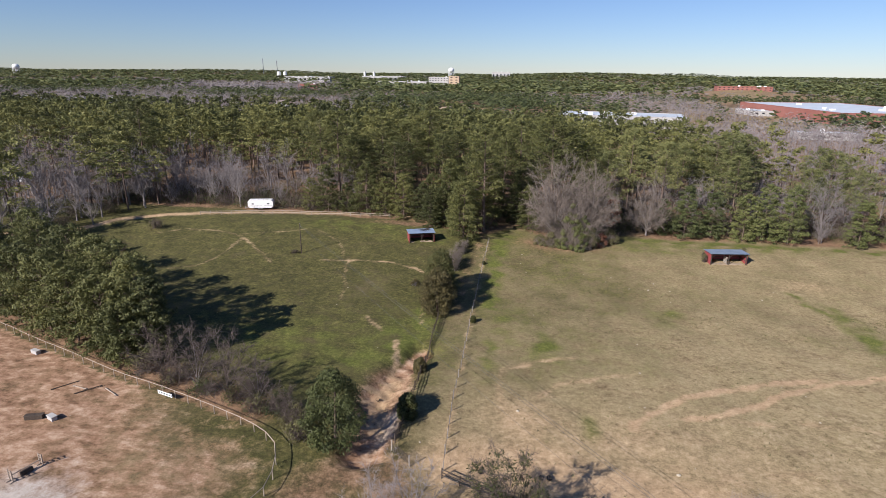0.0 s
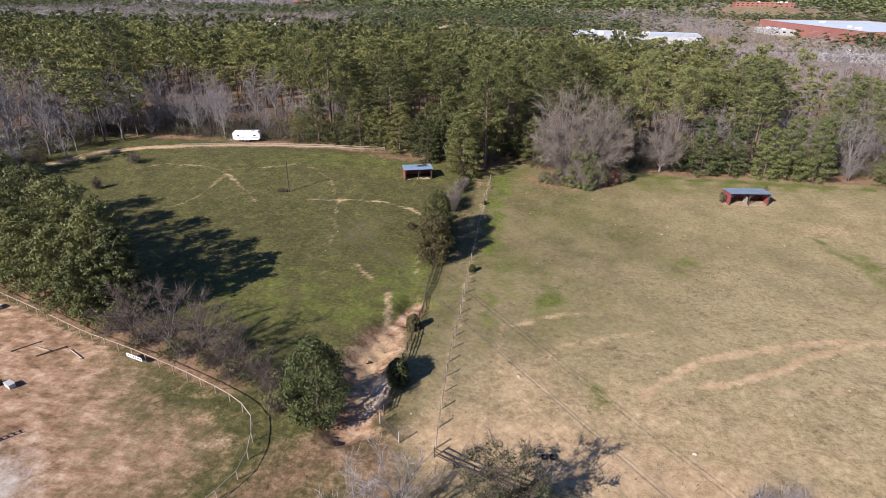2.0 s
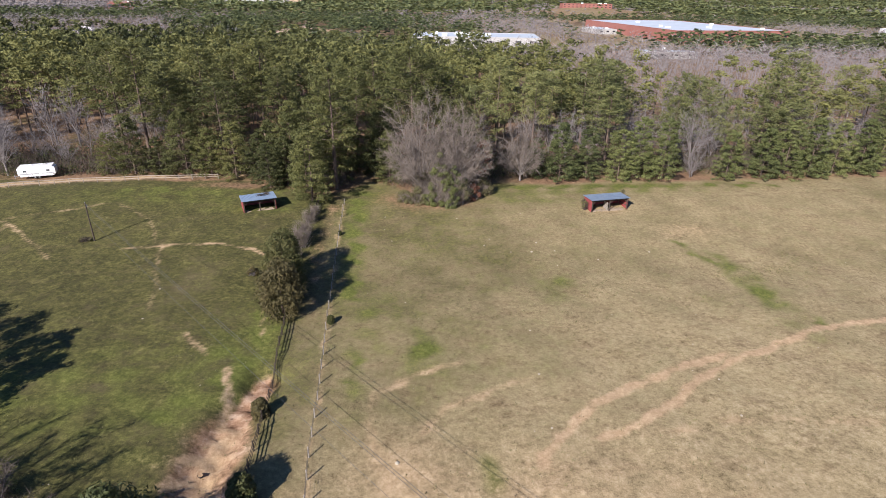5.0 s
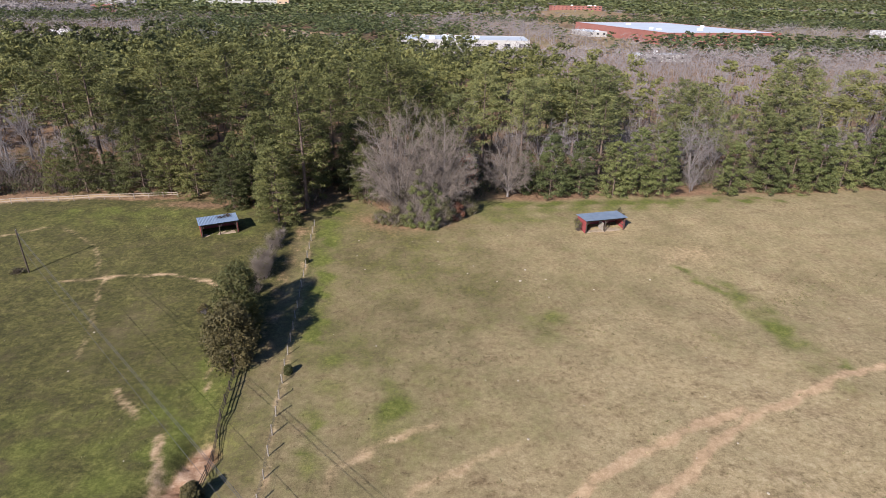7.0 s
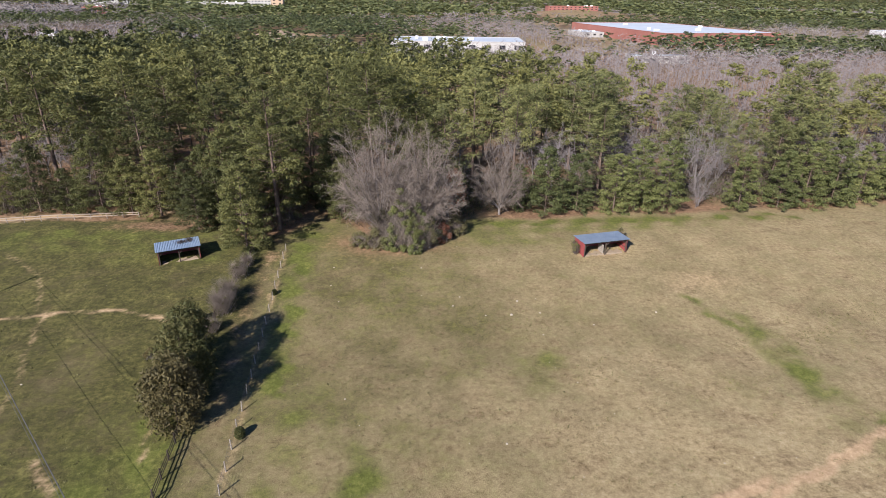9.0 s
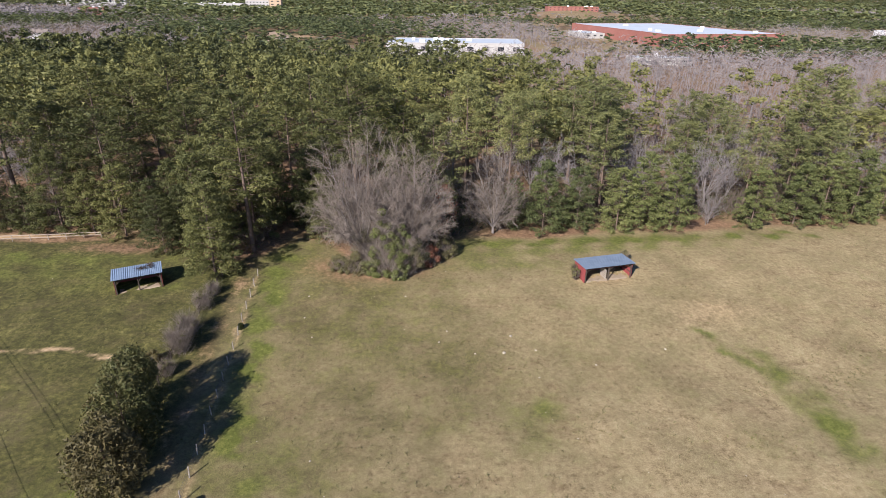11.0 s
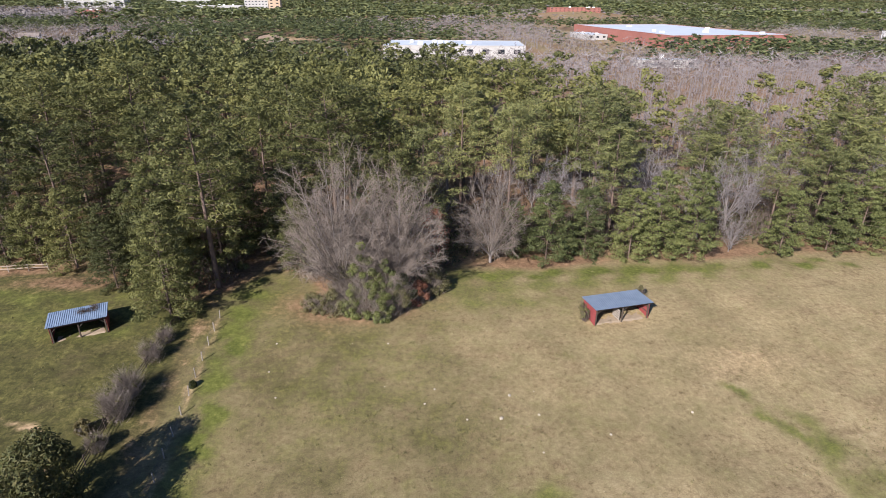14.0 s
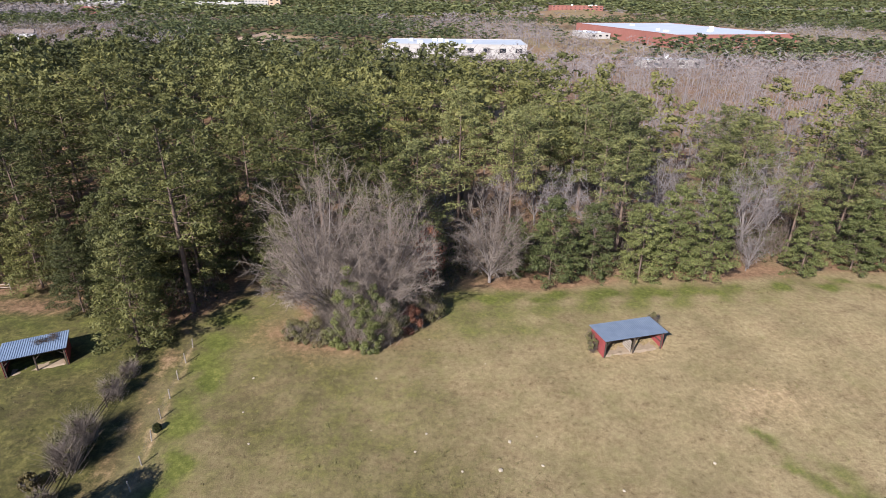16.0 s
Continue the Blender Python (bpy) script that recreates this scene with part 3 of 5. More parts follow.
def make_protos():
    rng = np.random.default_rng(11)
    for tag, needles in (("pine", DARKPINE), ("rpine", LIGHTPINE)):
        for i in range(4):
            s, r, w = pine_shape(rng, 25 + i, (5.6, 5.2, 6.0, 5.0)[i], (0.26, 0.42, 0.48, 0.34)[i], 120, 0.35, (0.15, 0.26))
            tree_thing((tag, i), "pine_tree", "tall loblolly pine with a bare lower trunk in the wood", "tree", "pines of the wood", w, BARK,
                       sprays(rng, clumped(rng, s, r, 52, 0.8), 0.38, 1.0, 0.23), needles)
    s, r, w = pine_shape(rng, 25, 4.0, 0.42, 70)
    tree_thing(("gold", 0), "pine_tree", "tall pine with yellow-green needles standing among darker pines", "tree", "pines of the wood", w, BARK,
               sprays(rng, clumped(rng, s, r, 50, 0.6), 0.40), GOLDPINE)
    for tag, needles in (("young", YPINE), ("dyoung", DARKPINE)):
        for i in range(3):
            s, r, w = pine_shape(rng, 14.5 + i, 5.2 + 0.2 * i, 0.04, 190, (0.95, 1.1, 1.0)[i], (0.13, 0.22))
            tree_thing((tag, i), "young_pine", "bushy young pine with branches down to the grass", "tree", "young pines along the pasture edge", w, BARK,
                       sprays(rng, clumped(rng, s, r, 64, 0.6), 0.31, 1.0, 0.24), needles)
    for i in range(4):
        limbs, fine, tw = dome_tree(rng, 17.5 + i, (6.6, 5.4, 7.2, 6.0)[i], 10, 3, 9, (0.36, 0.42, 0.34, 0.4)[i], (0.16, 0.24, 0.14, 0.2)[i], 1.45)
        tree_thing(("bare", i), "bare_tree", "leafless grey-brown hardwood tree at the edge of the wood", "tree", "bare trees of the wood", limbs, PALEBARK,
                   merge(tubes(fine, 3), twig_mesh(rng, tw, 1.7, 0.024)), TWIG, "twig_crown")
    for i in range(2):
        limbs, fine, tw = dome_tree(rng, 8.5 + i, 4.6, 9, 3, 14, 0.3, 0.08, 1.5)
        tree_thing(("darkbare", i), "bare_tree", "small leafless dark-twigged tree beside the arena fence", "tree", "bare trees by the arena", limbs, (DARKTWIG, PALEBARK)[i],
                   merge(tubes(fine, 3), twig_mesh(rng, tw, 1.25, 0.018)), DARKTWIG, "twig_crown")


make_protos()

# ---- the wood's edge, tree by tree ----


def wood_edge_trees():
    rng = random.Random(5)
    taken = []

    def free(x, y, d):
        return all((x - a) ** 2 + (y - b) ** 2 > d * d for a, b in taken)

    def put(key, x, y, s, st=1.0):
        taken.append((x, y))
        plant(key, x, y, s, rng.uniform(0, 6.28), 0.1, st)

    # young pines and bare trees of the pasture edge, east of the great bare tree
    for kind, x, y, s in (("bare", 72.5, 153, .5), ("bare", 68.5, 158, .9), ("bare", 75, 160, 1.0), ("young", 38, 151, .98), ("young", 45, 152, .8), ("young", 52.5, 150.5, 1.0), ("young", 57.5, 151.5, .92),
                          ("young", 63.5, 150.5, 1.0), ("bare", 71.5, 152, .6), ("young", 80, 150.5, .98), ("young", 90, 152, .9), ("young", 96, 152.5, .95),
                          ("young", 103, 153, 1.05), ("young", 110, 154, .95), ("young", 118, 155, 1), ("young", 33, 154, .7),
                          ("young", -40, 151.5, .85), ("young", -46, 152.5, .8), ("young", -52, 153.5, .95), ("young", -58.5, 154.5, .8), ("young", -65, 155, .9), ("young", -71, 156, .75),
                          ("young", 122, 156, .9), ("young", -22.0, 142.5, 1.28), ("young", -26.5, 151, 1.2), ("young", -17, 152.5, 1.35), ("young", -27, 155, 1.15), ("young", -6.0, 154.5, 1.2), ("young", -5.2, 161, 1.3), ("young", -15.5, 160, 1.4),
                          ("young", -33, 157, 1.1), ("young", -3.5, 149.5, 0.8), ("young", -19.8, 136.0, 1.18), ("young", -27, 146.5, 1.0), ("young", -30.5, 144.0, .8), ("young", -34, 150.5, .95)):
        put((kind if kind == "bare" or x > 0 else "dyoung", rng.randrange(4 if kind == "bare" else 3)), x, y, s)
    put(("gold", 0), 10, 166, 1.0)
    for x in range(-150, 156, 8):
        for row in range(6):
            px, py = x + rng.uniform(-2.2, 2.2), wood_edge(x) + 2.5 + row * 6.0 + rng.uniform(-2.5, 2.5)
            if x > 18:
                py += 5
            if -12.5 < px < -8 and py < 163 or -9 < px < 20 and py < 149 or 20 < px < 36 and py < 158:
                continue
            if px < -60 and seg_dist(np.array(px), np.array(py), ROAD) < 6:
                continue
            if px < -100 and py < 158 and rng.random() < 0.6:
                continue
            if not free(px, py, 6.2):
                continue
            grey = (0.0 if row < 2 and px > -32 else 0.12) if px < 16 else (0.4, 0.75, 0.7, 0.45, 0.4, 0.5)[row]
            if px < -72:
                grey = 0.88
            if rng.random() < grey:
                put(("bare", rng.randrange(4)), px, py, rng.uniform(0.75, 1.05))
            else:
                tall = rng.uniform(0.72, 1.08) if row > 0 else rng.uniform(0.55, 0.85)
                put(("pine" if px < 16 else "rpine", rng.randrange(4)), px, py, tall * 1.2, rng.uniform(0.78, 0.92))


wood_edge_trees()

# ---- the wood beyond and the far country, as masses ----


def stuff(name, label, parts, material, category="woods"):
    rng = np.random.default_rng(len(parts) + len(parts[0][0]))
    vs, fs, tones, n = [], [], [], 0
    for v, f, trees in parts:
        vs.append(v)
        fs.append(f + n)
        tones.append(np.repeat(rng.uniform(-0.10, 0.30, trees), len(v) // trees))
        n += len(v)
    me = raw_mesh(name, np.concatenate(vs), np.concatenate(fs), material)
    at = me.attributes.new("tone", "FLOAT", "POINT")
    at.data.foreach_set("value", np.concatenate(tones).astype(np.float32))
    return tagged(new(name, me), label, category, kind="stuff")


def scatter(rng, y0, y1, gap, grow=0.0):
    out, y = [], y0
    while y < y1:
        g = gap + grow * (y - y0)
        xs = np.arange(-1.12 * y - 60, 0.95 * y + 60, g)
        xs = xs + rng.uniform(-0.45, 0.45, len(xs)) * g
        ys = y + rng.uniform(-0.5, 0.5, len(xs)) * g
        out.append(np.stack([xs, ys], 1))
        y += g * 0.95
    return np.concatenate(out)


CLEAR = [(-98, 560, 34, 52), (53, 530, 82, 43), (310, 690, 120, 150), (-15, 470, 45, 22), (-30, 560, 60, 26), (280, 545, 150, 22), (-330, 640, 60, 30), (330, 990, 120, 45), (560, 700, 70, 40),
         (-150, 1330, 190, 90), (230, 1240, 70, 40), (-640, 850, 60, 30), (110, 470, 90, 20), (-113, 680, 30, 40), (-570, 1270, 40, 50), (-840, 1860, 120, 60), (-290, 1450, 110, 70), (335, 1120, 80, 60)]


def is_clear(p):
    r = np.zeros(len(p), bool)
    for cx, cy, rx, ry in CLEAR:
        r |= (np.abs(p[:, 0] - cx) < rx) & (np.abs(p[:, 1] - cy) < ry)
    return r


def greyness(p):
    """Where the far woods are leafless hardwood rather than pine."""
    x, y = p[:, 0], p[:, 1]
    n = 0.5 + 0.28 * np.sin(x / 61 + 0.7 * np.sin(y / 47)) + 0.25 * np.sin(y / 73 + x / 140 + 2)
    n = n + 0.75 * step(30, 90, x - 0.05 * y) * (1 - step(620, 760, y)) * (0.12 + 0.88 * step(195, 235, y)) - 0.45 * (1 - step(300, 360, y)) * (1 - step(20, 60, x))
    n = n - 0.5 * step(395, 430, y) * (1 - step(560, 600, y)) * step(60, 100, x)
    n = n + 0.9 * (1 - step(-105, -80, x)) * (1 - step(186, 204, y))
    n = n + 0.5 * (1 - step(-160, -90, x + 0.25 * (y - 150))) * step(300, 380, y) * (1 - step(700, 900, y))
    return n


def place_templates(rng, templates, p, height, wide):
    """Copies of light tree shapes at the places p, as one pair of arrays."""
    out = []
    pick = rng.integers(0, len(templates), len(p))
    z = land(p[:, 0], p[:, 1])
    for k, (tv, tf) in enumerate(templates):
        q = np.nonzero(pick == k)[0]
        if not len(q):
            continue
        t = rng.uniform(0, 2 * math.pi, len(q))
        c, s = np.cos(t)[:, None], np.sin(t)[:, None]
        hs, ws = height[q][:, None], wide[q][:, None]
        x = (tv[None, :, 0] * c - tv[None, :, 1] * s) * ws + p[q, 0][:, None]
        y = (tv[None, :, 0] * s + tv[None, :, 1] * c) * ws + p[q, 1][:, None]
        zz = tv[None, :, 2] * hs + z[q][:, None]
        v = np.stack([x, y, zz], -1).reshape(-1, 3)
        f = (tf[None] + (np.arange(len(q)) * len(tv))[:, None, None]).reshape(-1, 3)
        out.append((v, f, len(q)))
    return out


def light_pines(rng, n, clumps, per, size):
    ts = []
    for _ in range(n):
        s, r, w = pine_shape(rng, 26, 4.4, 0.46, clumps, 0.35, (0.24, 0.36))
        ts.append(sprays(rng, clumped(rng, s, r, per, 0.85), size, 1.0, 0.32))
    return ts


def light_bare(rng, n, count, length, width):
    ts = []
    for _ in range(n):
        u = rng.uniform(0.25, 1, count)
        t = rng.uniform(0, 6.28, count)
        rad = 4.2 * np.sin(np.clip((u - 0.12) / 0.95, 0, 1) * math.pi) ** 0.6 * rng.uniform(0.1, 1, count)
        p = np.stack([np.cos(t) * rad, np.sin(t) * rad, 19 * u], 1)
        d = np.stack([np.cos(t) * 0.6, np.sin(t) * 0.6, np.full(count, 0.9)], 1) + rng.normal(0, 0.7, (count, 3))
        v, f = twig_mesh(rng, list(zip(p, d)), length, width)
        tv, tf = tubes([(np.zeros(3), np.array([0, 0, 12.0]), 0.22, 0.08)], 3)
        ts.append((np.concatenate([v, tv]), np.concatenate([f, tf + len(v)])))
    return ts


def branched_bare(rng, n):
    ts = []
    for i in range(n):
        limbs, fine, tw = dome_tree(rng, 19, 5.6, 7, 2, 5, 0.42, 0.24, 1.4)
        thin = twig_mesh(rng, [(np.asarray(a), np.asarray(b) - np.asarray(a)) for a, b, _, _ in fine], 2.2, 0.05)
        ts.append(merge(tubes(limbs, 3), thin, twig_mesh(rng, tw, 2.0, 0.034)))
    return ts


def far_woods():
    rng = np.random.default_rng(21)
    # behind the edge trees
    p = scatter(rng, 186, 350, 9.2)
    west = scatter(rng, 92, 181, 6.5)
    west = west[(west[:, 0] < -112 - 0.45 * np.abs(west[:, 1] - 140)) | ((west[:, 0] < -152) & (west[:, 1] > 140))]
    west = west[seg_dist(west[:, 0], west[:, 1], ROAD) > 5]
    p = np.concatenate([p, west])
    p = p[~is_clear(p)]
    p = p[~((p[:, 0] > -12) & (p[:, 0] < -8) & (p[:, 1] < 160))]
    g = greyness(p) + rng.normal(0, 0.22, len(p)) > 0.62
    a, b = p[~g], p[g]
    near = a[:, 1] < 245
    trunks = [tubes([(np.zeros(3), np.array([0, 0, 14.0]), 0.28, 0.18)], 3)]
    for q, per, size in ((a[near], 20, 0.66), (a[~near], 9, 1.0)):
        stuff("pine_wood", "dense stand of dark green pines behind the pasture", place_templates(rng, light_pines(rng, 7, 34, per, size), q, rng.uniform(0.62, 1.08, len(q)) * (1 - 0.04 * step(-70, -40, q[:, 0] + 0.12 * q[:, 1]) * step(205, 230, q[:, 1])), rng.uniform(0.95, 1.4, len(q))), PINE)
    stuff("pine_trunks", "brown pine trunks inside the wood", place_templates(rng, trunks, a, np.ones(len(a)), np.ones(len(a))), BARK)
    nb = (b[:, 1] < 232) & (b[:, 0] > -30) | (b[:, 1] < 186) & (b[:, 0] > -175)
    stuff("bare_trees", "leafless grey hardwoods with pale limbs behind the pines", place_templates(rng, branched_bare(rng, 5), b[nb], rng.uniform(0.75, 1.1, nb.sum()), rng.uniform(0.8, 1.15, nb.sum())), TWIG)
    b = b[~nb]
    stuff("bare_wood", "leafless grey-brown hardwoods behind the pines", place_templates(rng, light_bare(rng, 5, 190, 1.8, 0.045), b, rng.uniform(0.7, 1.05, len(b)), rng.uniform(0.8, 1.2, len(b))), TWIG)
    # middle distance
    p = scatter(rng, 352, 960, 8.8, 0.007)
    p = p[~is_clear(p)]
    g = greyness(p) + rng.normal(0, 0.2, len(p)) > 0.66
    a, b = p[~g], p[g]
    stuff("far_pine_wood", "green pine woods in the middle distance", place_templates(rng, light_pines(rng, 5, 14, 4, 2.3), a, rng.uniform(0.36, 0.62, len(a)), rng.uniform(0.9, 1.4, len(a))), HAZEPINE)
    stuff("far_bare_wood", "leafless grey woods in the middle distance", place_templates(rng, light_bare(rng, 4, 20, 4.2, 0.26), b, rng.uniform(0.45, 0.75, len(b)), rng.uniform(1.0, 1.5, len(b))), TWIG)
    # towards the horizon
    p = scatter(rng, 965, 4700, 17, 0.016)
    p = p[~is_clear(p)]
    g = greyness(p * 0.45) + rng.normal(0, 0.16, len(p)) > 0.86
    a, b = p[~g], p[g]
    k = lambda q: 1 + (q[:, 1] - 965) / 1500
    stuff("horizon_pine_wood", "dark green woods reaching to the horizon", place_templates(rng, light_pines(rng, 4, 9, 2, 4.2), a, rng.uniform(0.55, 0.85, len(a)), k(a) * rng.uniform(1.3, 2.0, len(a))), HAZEPINE)
    stuff("horizon_bare_wood", "grey leafless woods towards the horizon", place_templates(rng, light_bare(rng, 3, 12, 6, 0.7), b, rng.uniform(0.5, 0.8, len(b)), k(b) * rng.uniform(1.3, 2.0, len(b))), TWIG)


far_woods()


def understory():
    rng = np.random.default_rng(41)
    n = 4000
    x = rng.uniform(-150, 150, n)
    y = wood_edge(x) + np.where(x > 22, 4.5, 1.0) + rng.gamma(1.6, 7.0, n)
    keep = ~((x > -13.5) & (x < -7.5) & (y < 160)) & ~((x < -40) & (seg_dist(x, y, ROAD) < 3.5)) & ~((x > -60) & (x < -22) & (y < 155) & (rng.random(n) < 0.7))
    p = np.stack([x, y], 1)[keep]
    ts = []
    for _ in range(4):
        c = 30
        q = np.stack([rng.normal(0, 0.7, c), rng.normal(0, 0.7, c), rng.uniform(0, 1.6, c)], 1)
        d = np.stack([rng.normal(0, 0.5, c), rng.normal(0, 0.5, c), np.ones(c)], 1)
        ts.append(twig_mesh(rng, list(zip(q, d)), 1.8, 0.03))
    k = rng.random(len(p))
    a, b, c = p[k < 0.62], p[(k >= 0.62) & (k < 0.85)], p[k >= 0.85]
    stuff("undergrowth", "leafless brown undergrowth beneath the wood's edge", place_templates(rng, ts, a, rng.uniform(0.7, 1.6, len(a)), rng.uniform(0.8, 1.5, len(a))), DARKTWIG, "undergrowth")
    ls = [sprays(rng, rng.normal(0, 1, (34, 3)) * [0.9, 0.9, 0.6] + [0, 0, 1.0], 0.42) for _ in range(4)]
    stuff("green_undergrowth", "olive evergreen undergrowth beneath the wood's edge", place_templates(rng, ls, b, rng.uniform(0.7, 1.9, len(b)), rng.uniform(0.7, 1.4, len(b))), EVERGREEN, "undergrowth")
    stuff("dry_undergrowth", "dry russet and olive undergrowth beneath the wood's edge", place_templates(rng, ls, c, rng.uniform(0.6, 1.6, len(c)), rng.uniform(0.7, 1.3, len(c))), SCRUB, "undergrowth")


understory()

# ---- sheds ----


def run_in_shed(x, y, turn, W, D, hf, hb, roof_mat, label, posts, partition):
    s = empty("run_in_shed", x, y, lz(x, y) - 0.05, turn, label, "shed", "run-in sheds")
    over = 0.45

    def top(yy):
        return hf + (hb - hf) * yy / D

    def side(x0, out):
        w = part("side_wall", boxes((x0 - 0.04, x0 + 0.04, 0.15, D - 0.1, 0.9, 1.0), (x0 - 0.04, x0 + 0.04, 0.15, D - 0.1, 1.9, 2.0)), OLDWOOD, s, "red painted board wall")
        n = int(D / 0.3)
        for i in range(n):
            lo, hi = D * i / n, D * (i + 1) / n - 0.012
            bx = x0 + out * (0.06 + 0.008 * (i % 2))
            part("board", boxes((bx - 0.018, bx + 0.018, lo, hi, 0.05, top(lo))), REDBOARD, w)

    side(0.0, -1)
    side(W, 1)
    back = part("back_wall", boxes((0.05, W - 0.05, D - 0.06, D, 0.9, 1.0), (0.05, W - 0.05, D - 0.06, D, 1.9, 2.0)), OLDWOOD, s, "red painted board wall")
    n = int(W / 0.3)
    for i in range(n):
        lo, hi = W * i / n, W * (i + 1) / n - 0.012
        by = D + 0.025 + 0.008 * (i % 2)
        part("board", boxes((lo, hi, by - 0.018, by + 0.018, 0.05, hb)), REDBOARD, back)
    for k in range(posts):
        px = W * k / (posts - 1)
        px = min(max(px, 0.1), W - 0.1)
        part("post", boxes((px - 0.08, px + 0.08, -0.02, 0.14, 0.0, hf - 0.17), bevel=0.012), OLDWOOD, s, "dark timber post")
        part("brace", rod(bmesh.new(), (px + 0.02, 0.06, hf - 0.85), (px + (0.75 if k < posts - 1 else -0.75), 0.06, hf - 0.16), 0.05, None, 4), OLDWOOD, s)
    part("header_beam", boxes((-0.1, W + 0.1, -0.03, 0.07, hf - 0.16, hf + 0.04), bevel=0.01), OLDWOOD, s, "dark timber header beam")
    n = max(4, int(W / 1.2))
    for k in range(n + 1):
        rx = 0.05 + (W - 0.1) * k / n
        bm = boxes((rx - 0.03, rx + 0.03, -over + 0.05, D + 0.15, -0.07, 0.07))
        bmesh.ops.rotate(bm, verts=bm.verts, cent=(rx, 0, 0), matrix=Matrix.Rotation(math.atan2(hb - hf, D), 3, "X"))
        bmesh.ops.translate(bm, verts=bm.verts, vec=(0, 0, hf + 0.11))
        part("rafter", bm, OLDWOOD, s)
    sheets = int((W + 0.7) / 0.92)
    wide = (W + 0.7) / sheets
    for k in range(sheets):
        bm = bmesh.new()
        x0 = -0.35 + k * wide
        prof = []
        for j in range(4):
            u = x0 + wide * j / 4
            prof += [(u, 0.0), (u + wide * 0.15, 0.0), (u + wide * 0.18, 0.045), (u + wide * 0.22, 0.045)]
        prof.append((x0 + wide + 0.01, 0.0))
        rows = []
        for yy in (-over, D + 0.3):
            zz = top(yy) + 0.19 + 0.003 * (k % 2)
            rows.append([[bm.verts.new((u, yy, zz + h + t)) for u, h in prof] for t in (0, 0.012)])
        for layer in (0, 1):
            for a, b, c, d in zip(rows[0][layer], rows[0][layer][1:], rows[1][layer][1:], rows[1][layer]):
                bm.faces.new((a, b, c, d) if layer else (d, c, b, a))
        bm.normal_update()
        part("roof_panel", bm, roof_mat, s)
    if partition:
        bm = bmesh.new()
        for i in range(5):
            box(bm, W * partition - 0.025, W * partition + 0.025, 0.15, D * 0.55, 0.25 + i * 0.34, 0.5 + i * 0.34)
        part("partition", bm, GREYWOOD, s, "grey plank partition")
    bm = bmesh.new()
    r = bmesh.ops.create_grid(bm, x_segments=14, y_segments=8, size=0.5)
    rg = random.Random(int(W * 10))
    for v in r["verts"]:
        v.co = Vector((W / 2 + v.co.x * (W - 0.1), D / 2 - 0.1 + v.co.y * (D + 0.1), 0.16 + rg.uniform(-0.03, 0.05) - (0.2 if abs(v.co.x) > 0.49 or v.co.y < -0.49 else 0)))
    part("floor", bm, SAND, s, "trampled pale sand floor")
    return s


run_in_shed(40.1, 130.4, 10.5, 8.4, 3.6, 2.6, 2.5, SHEDROOF, "open red run-in shed with a blue-grey metal roof on the pasture", 3, 0.46)
run_in_shed(-32.8, 130.0, 22.5, 6.4, 3.6, 2.45, 2.5, PALEROOF, "dark open run-in shed with a blue ribbed metal roof", 3, 0)

def roof_litter(x, y, z, turn, slope):
    rng = np.random.default_rng(64)
    n = 420
    u = np.concatenate([rng.normal(3.9, 0.5, n // 2), rng.normal(5.1, 0.35, n // 2)])
    v = np.concatenate([rng.normal(2.2, 0.35, n // 2), rng.normal(2.9, 0.5, n // 2)])
    p = np.stack([u, np.clip(v, 0.1, 3.7), slope * v + rng.uniform(0.02, 0.09, n)], 1)
    d = np.stack([rng.normal(0, 1, n), rng.normal(0, 1, n), rng.normal(0, 0.12, n)], 1)
    ob = new("pine_litter", raw_mesh("pine_litter", *twig_mesh(rng, list(zip(p, d)), 0.4, 0.03), OLDWOOD))
    ob.matrix_basis = pose(x, y, z, 0, 0, turn)
    return tagged(ob, "dark fallen pine litter lying on the blue shed roof", "litter", kind="stuff")


roof_litter(-32.8, 130.0, lz(-32.8, 130.0) + 2.68, 22.5, 0.014)

# ---- fences ----


def along(pts, gap):
    out, left = [], 0.0
    for (ax, ay), (bx, by) in zip(pts, pts[1:]):
        n = math.hypot(bx - ax, by - ay)
        d = left
        while d < n:
            out.append((ax + (bx - ax) * d / n, ay + (by - ay) * d / n))
            d += gap
        left = d - n
    return out


